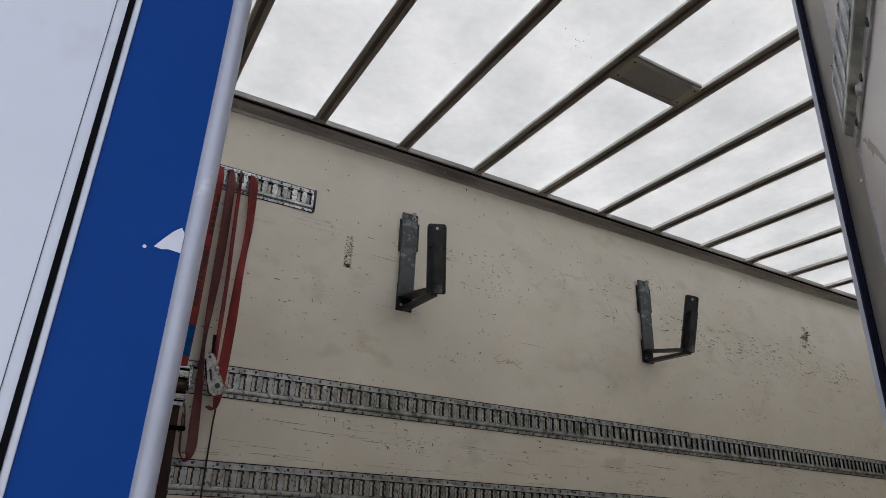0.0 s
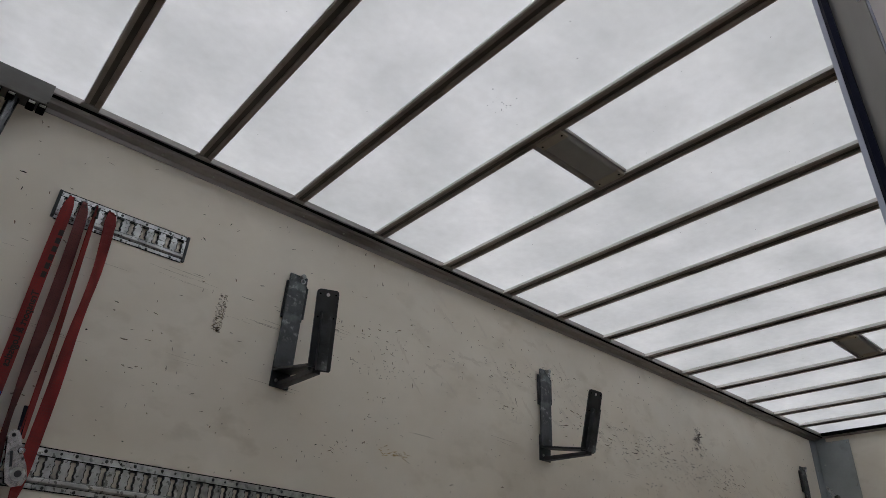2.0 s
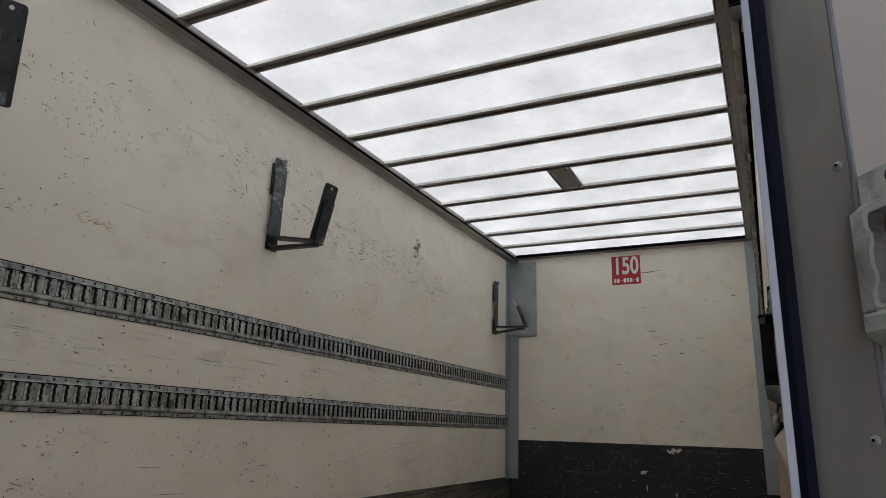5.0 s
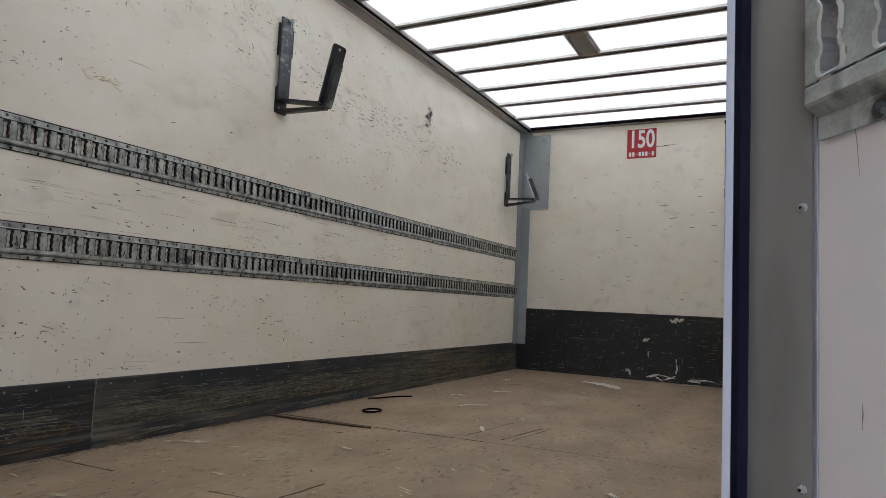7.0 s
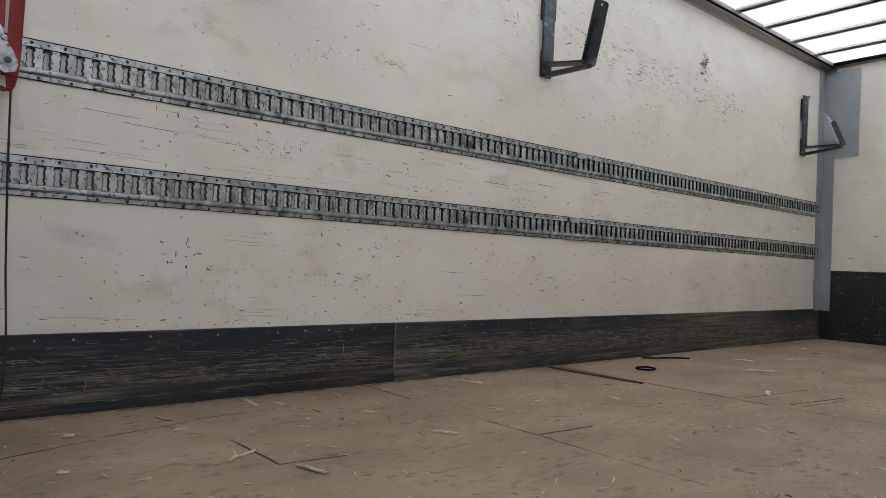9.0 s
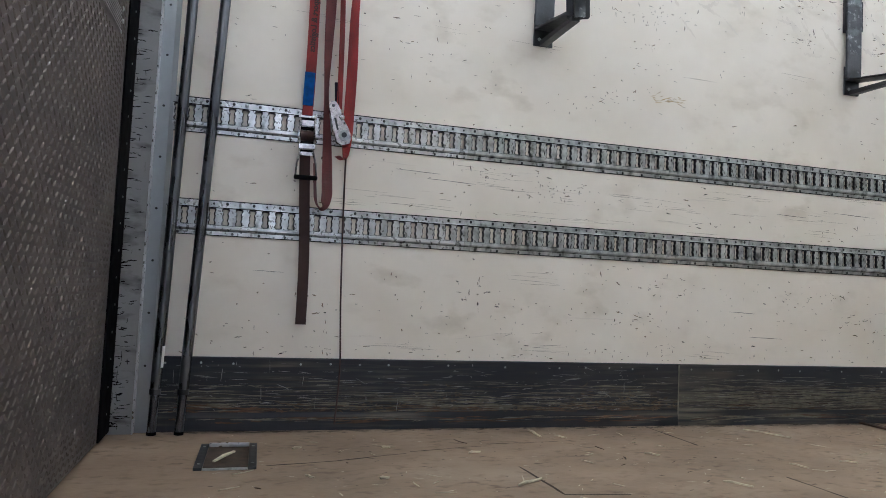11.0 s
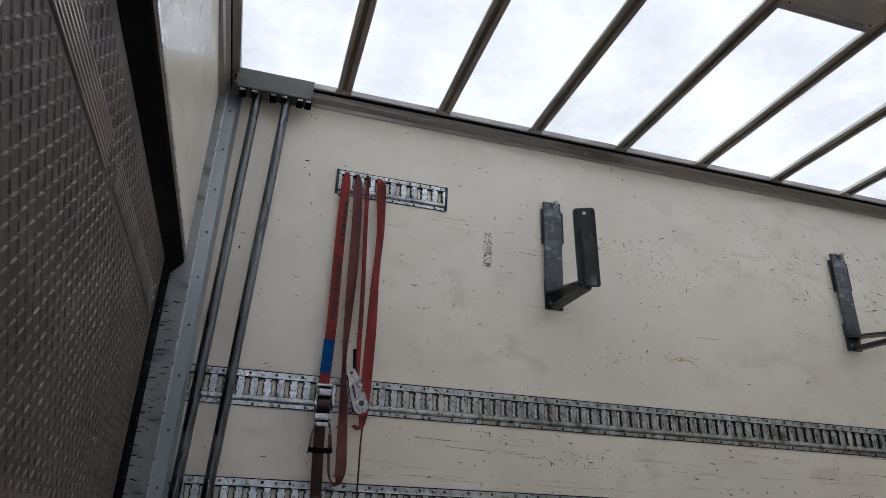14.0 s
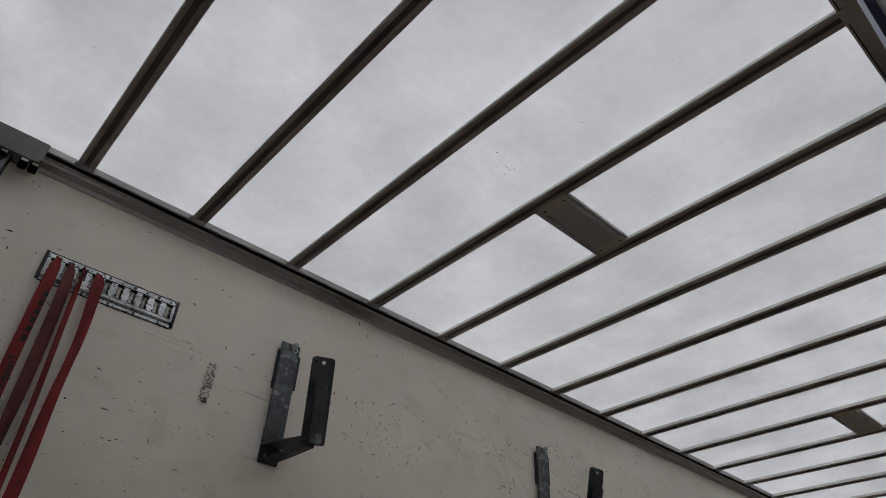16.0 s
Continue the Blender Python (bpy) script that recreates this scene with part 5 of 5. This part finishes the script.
o = solid("rubber_ring", ring, RUBBER, "black rubber ring lying on the floor", "ring", smooth=True)
o.location = (3.94, 2.09, 0.001)
strip = Shape().path([(-0.14, 0.05, 0.005), (-0.07, 0.0, 0.005), (0.03, -0.03, 0.005), (0.11, -0.07, 0.005), (0.16, -0.12, 0.005)], 0.005, 8)
o = solid("rubber_strip", strip, RUBBER, "curved black rubber strip on the floor by the kickboard", "strip", smooth=True)
o.location = (4.47, 2.33, 0.001)
film = Shape()
N = 12
film.add([(0.42 * i / N, 0.10 * (j / 3 - 0.5) * (0.5 + math.sin(2.6 * i / N)) + 0.05 * math.sin(4 * i / N), 0.004 + 0.016 * abs(math.sin(i * 1.9 + j * 2.3)) * (1 - i / N * 0.6)) for i in range(N + 1) for j in range(4)],
         [(i * 4 + j, i * 4 + j + 1, i * 4 + j + 5, i * 4 + j + 4) for i in range(N) for j in range(3)])
o = solid("film_scrap", film, PAPER, "crumpled piece of whitish film on the floor", "scrap", smooth=True)
o.matrix_basis = pose(6.56, 1.50, 0.0, 0, 0, -115)
for x, y, a, L in ((5.367, 1.817, -40, 0.16), (4.945, 1.99, -50, 0.12), (4.568, 1.704, -30, 0.24), (3.86, 1.33, 30, 0.13), (2.992, 0.441, 70, 0.05), (7.2, 0.645, -50, 0.2), (6.2, 2.1, 5, 0.12)):
    s = Shape().ribbon([(-L / 2, 0, 0.004), (-L / 5, 0.008, 0.009), (L / 5, -0.006, 0.006), (L / 2, 0.004, 0.003)], [0.012, 0.022, 0.016, 0.006], 0.004, (0, 1, 0))
    o = solid("wood_splinter", s, PAPER, "larger pale splinter lying on the floor", "splinter", group="splinters on the floor")
    o.matrix_basis = pose(x, y, 0.0013, 0, 0, a)

pocket = thing("floor_pocket", "steel lashing pocket frame let into the floor with dirt inside", "floor pocket", at=(0.004, -0.05, 0))
for x in (0.254, 0.417):
    bar_side = part("frame_bar", Shape().box(x, x + 0.026, 1.945, 2.255, 0.0005, 0.010, 0.002), STEEL, pocket, "dark steel frame bar")
    for y in (1.99, 2.21):
        part("screw", Shape().dome((x + 0.013, y, 0.010), (0, 0, 1), 0.006, 0.002), GALV, bar_side)
part("frame_bar", Shape().box(0.281, 0.416, 2.236, 2.252, 0.0005, 0.014, 0.002), GALV_NEW, pocket, "bright worn frame bar")
part("frame_bar", Shape().box(0.281, 0.416, 1.945, 1.956, 0.0005, 0.006, 0.001), GALV, pocket)
part("tray", Shape().box(0.281, 0.416, 1.957, 2.235, 0.0005, 0.002), JOINT, pocket, "dirt-filled tray")
o = solid("wood_splinter", Shape().ribbon([(0, 0, 0.006), (0.03, 0.05, 0.012), (0.06, 0.10, 0.012)], [0.008, 0.014, 0.008], 0.005, (1, 0, 0)), SPLINTER, "small wood splinter lying in the floor pocket", "splinter", group="splinters on the floor")
o.location = (0.314, 1.97, 0.003)

# ---------------------------------------------------------------- side doorway: body edge beside it
body = thing("door_jamb", "blue and white painted body edge beside the side doorway", "door jamb", kind="structure")
Y_IN = -0.0995
part("blue_panel", Shape().box(0.1545, 0.2122, Y_OUT, Y_IN, -0.12, 2.632), BLUE, body, "blue painted strip with a chip")
part("white_strip", Shape().box(0.1503, 0.1545, Y_OUT - 0.002, Y_IN, -0.12, 2.632, 0.001), WHITE, body)
part("gasket", Shape().box(0.1467, 0.1503, Y_OUT - 0.003, Y_IN, -0.12, 2.632), RUBBER, body, "black gasket line")
part("white_panel", Shape().box(-0.20, 0.1467, Y_OUT, Y_IN, -0.12, 2.632), WHITE, body, "white painted outer panel")
part("seam", Shape().box(0.1395, 0.1400, Y_OUT - 0.0006, Y_OUT + 0.0002, -0.12, 2.632), STEEL, body)
part("inner_lining", Shape().box(-0.17, 0.12, Y_IN + 0.0005, Y_NEAR, 0.0, 2.632), CREAM, body)
tube = [(0.2122, Y_OUT)] + [(0.2190 + 0.0068 * math.cos(a), Y_OUT + 0.003 + 0.0080 * math.sin(a)) for a in [math.radians(200 + 16 * k) for k in range(12)]] + [(0.2258, Y_IN), (0.2122, Y_IN)]
part("edge_profile", Shape().sweep(tube, "z", -0.12, 2.632), TRIM, body, "rounded grey edge profile", smooth=True)
chip = Shape()
pts = [(-0.010, -0.008), (-0.004, 0.000), (0.001, 0.006), (0.006, 0.010), (0.0085, 0.006), (0.0085, -0.009), (0.0, -0.008), (-0.005, -0.009)]
chip.add([(0.2050 + 0.86 * u, Y_OUT - 0.0004, 0.836 + 0.9 * v) for u, v in pts], [tuple(range(len(pts)))])
chip.add([(0.1912 + 0.0012 * math.cos(a), Y_OUT - 0.0004, 0.8275 + 0.0012 * math.sin(a)) for a in [2 * math.pi * k / 7 for k in range(7)]], [tuple(range(7))])
part("paint_chip", chip, WHITE, body, "white chip in the blue paint")

# hinge side of the doorway
hj = thing("hinge_jamb", "aluminium hinge jamb of the side doorway with dark seal", "door jamb", kind="structure")
part("core", Shape().box(1.085, 1.12, -0.125, -0.066, -0.002, 2.46), ALU, hj)
part("edge_strip", Shape().box(1.070, 1.0848, -0.0695, -0.0635, -0.002, 2.46, 0.001), WHITE, hj, "pale painted edge strip")
part("seal", Shape().sweep([(1.0848, -0.0697), (1.0700, -0.0697), (1.0640, -0.0745), (1.0645, -0.0810), (1.0848, -0.0810)], "z", -0.002, 2.46), NAVY, hj, "dark blue rubber seal")
part("frame_profile", Shape().sweep([(1.0848, -0.0812), (1.0690, -0.0812), (1.0405, -0.1215), (1.0425, -0.1250), (1.0848, -0.1250)], "z", -0.002, 2.46), DOOR_SHEET, hj, "grey aluminium frame profile with darker streaks")
for k in range(12):
    stud = part("rivet", Shape().dome((1.0444, -0.1160, 0.170 + 0.193 * k), (-0.82, 0.57, 0), 0.0036, 0.003), GALV_NEW, hj)
    part("rivet_hole", Shape().dome((1.0418, -0.1142, 0.170 + 0.193 * k), (-0.82, 0.57, 0), 0.0012, 0.0006), RUBBER, stud)

# ---------------------------------------------------------------- opened side door leaf
leaf = thing("side_door", "side door leaf standing ajar with pale lining and lashing rails", "door", at=(1.0385, -0.1245, 0.0))
leaf.rotation_euler = (0, 0, radians(33))
# local axes: x runs from the free edge (negative) to the hinge (0), +y faces the load space
part("panel", Shape().box(-0.80, -0.002, -0.026, 0.0, 0.02, 2.44), LINING, leaf, "pale scuffed inner lining")
part("outer_skin", Shape().box(-0.80, -0.002, -0.0305, -0.0265, 0.02, 2.44), BLUE, leaf, "blue painted outside")
part("hinge_edge", Shape().box(-0.0015, 0.0025, -0.0300, 0.0012, 0.02, 2.44, 0.0008), TRIM, leaf, "bright edge profile")
part("free_edge", Shape().box(-0.812, -0.8005, -0.0315, 0.002, 0.02, 2.44, 0.002), ALU, leaf, "grey aluminium edge profile")
sc = Shape()
for k in range(160):
    horiz = rng.random() < 0.6
    sliver(sc, (rng.uniform(-0.75, -0.03), 0.0006, rng.uniform(0.05, 2.3)), (1, 0, rng.gauss(0.3, 0.2)) if horiz else (rng.gauss(0, 0.2), 0, 1), (0, 0, 1) if horiz else (1, 0, 0), rng.uniform(0.008, 0.07), rng.uniform(0.0006, 0.002), rng)
part("scratch_wear", sc, SCUFF_PALE, leaf, "faint scratches", kind="stuff")
smear = Shape()
for k in range(14):
    sliver(smear, (rng.uniform(-0.62, -0.05), 0.0004, rng.uniform(0.3, 2.0)), (1, 0, rng.uniform(0.5, 0.9)), (-0.6, 0, 1), rng.uniform(0.10, 0.28), rng.uniform(0.006, 0.020), rng, 12)
part("grey_smear", smear, SMEAR, leaf, "faint grey diagonal smears", kind="stuff")
for z in (1.179, 0.793):
    r = lashing_rail(15, "galvanised lashing rail riveted to the side door lining", GALV, group="door rails", clean=True)
    r.matrix_basis = leaf.matrix_basis @ pose(-0.006, 0.0, z, 0, 0, 180) @ Matrix.Diagonal((1, 1, 1.10, 1))

# ---------------------------------------------------------------- things on the door side wall
o = solid("hanging_board", Shape().box(4.75, 5.25, Y_NEAR + 0.015, Y_NEAR + 0.021, 1.46, 2.09, 0.002), BROWN_BOARD, "dark brown board hanging on the side wall rail", "board")
s3 = thing("hanging_strap", "soiled brown strap hanging on the side wall", "ratchet strap")
part("webbing", Shape().ribbon([(4.3, Y_NEAR + 0.019, 1.45), (4.31, Y_NEAR + 0.020, 1.2), (4.3, Y_NEAR + 0.019, 0.92)], 0.05, 0.004, (1, 0, 0)), BROWN_WEB, s3)
part("webbing_fold", Shape().ribbon([(4.36, Y_NEAR + 0.019, 1.45), (4.36, Y_NEAR + 0.022, 1.2), (4.34, Y_NEAR + 0.020, 0.96)], 0.05, 0.004, (1, 0.06, 0)), MAROON, s3)
solid("side_kickboard", Shape().box(1.14, X_FRONT - 0.014, Y_NEAR + 0.0005, Y_NEAR + 0.003, 0.0, 0.72), WOOD, "raw plywood lining along the foot of the side wall", "kickboard")
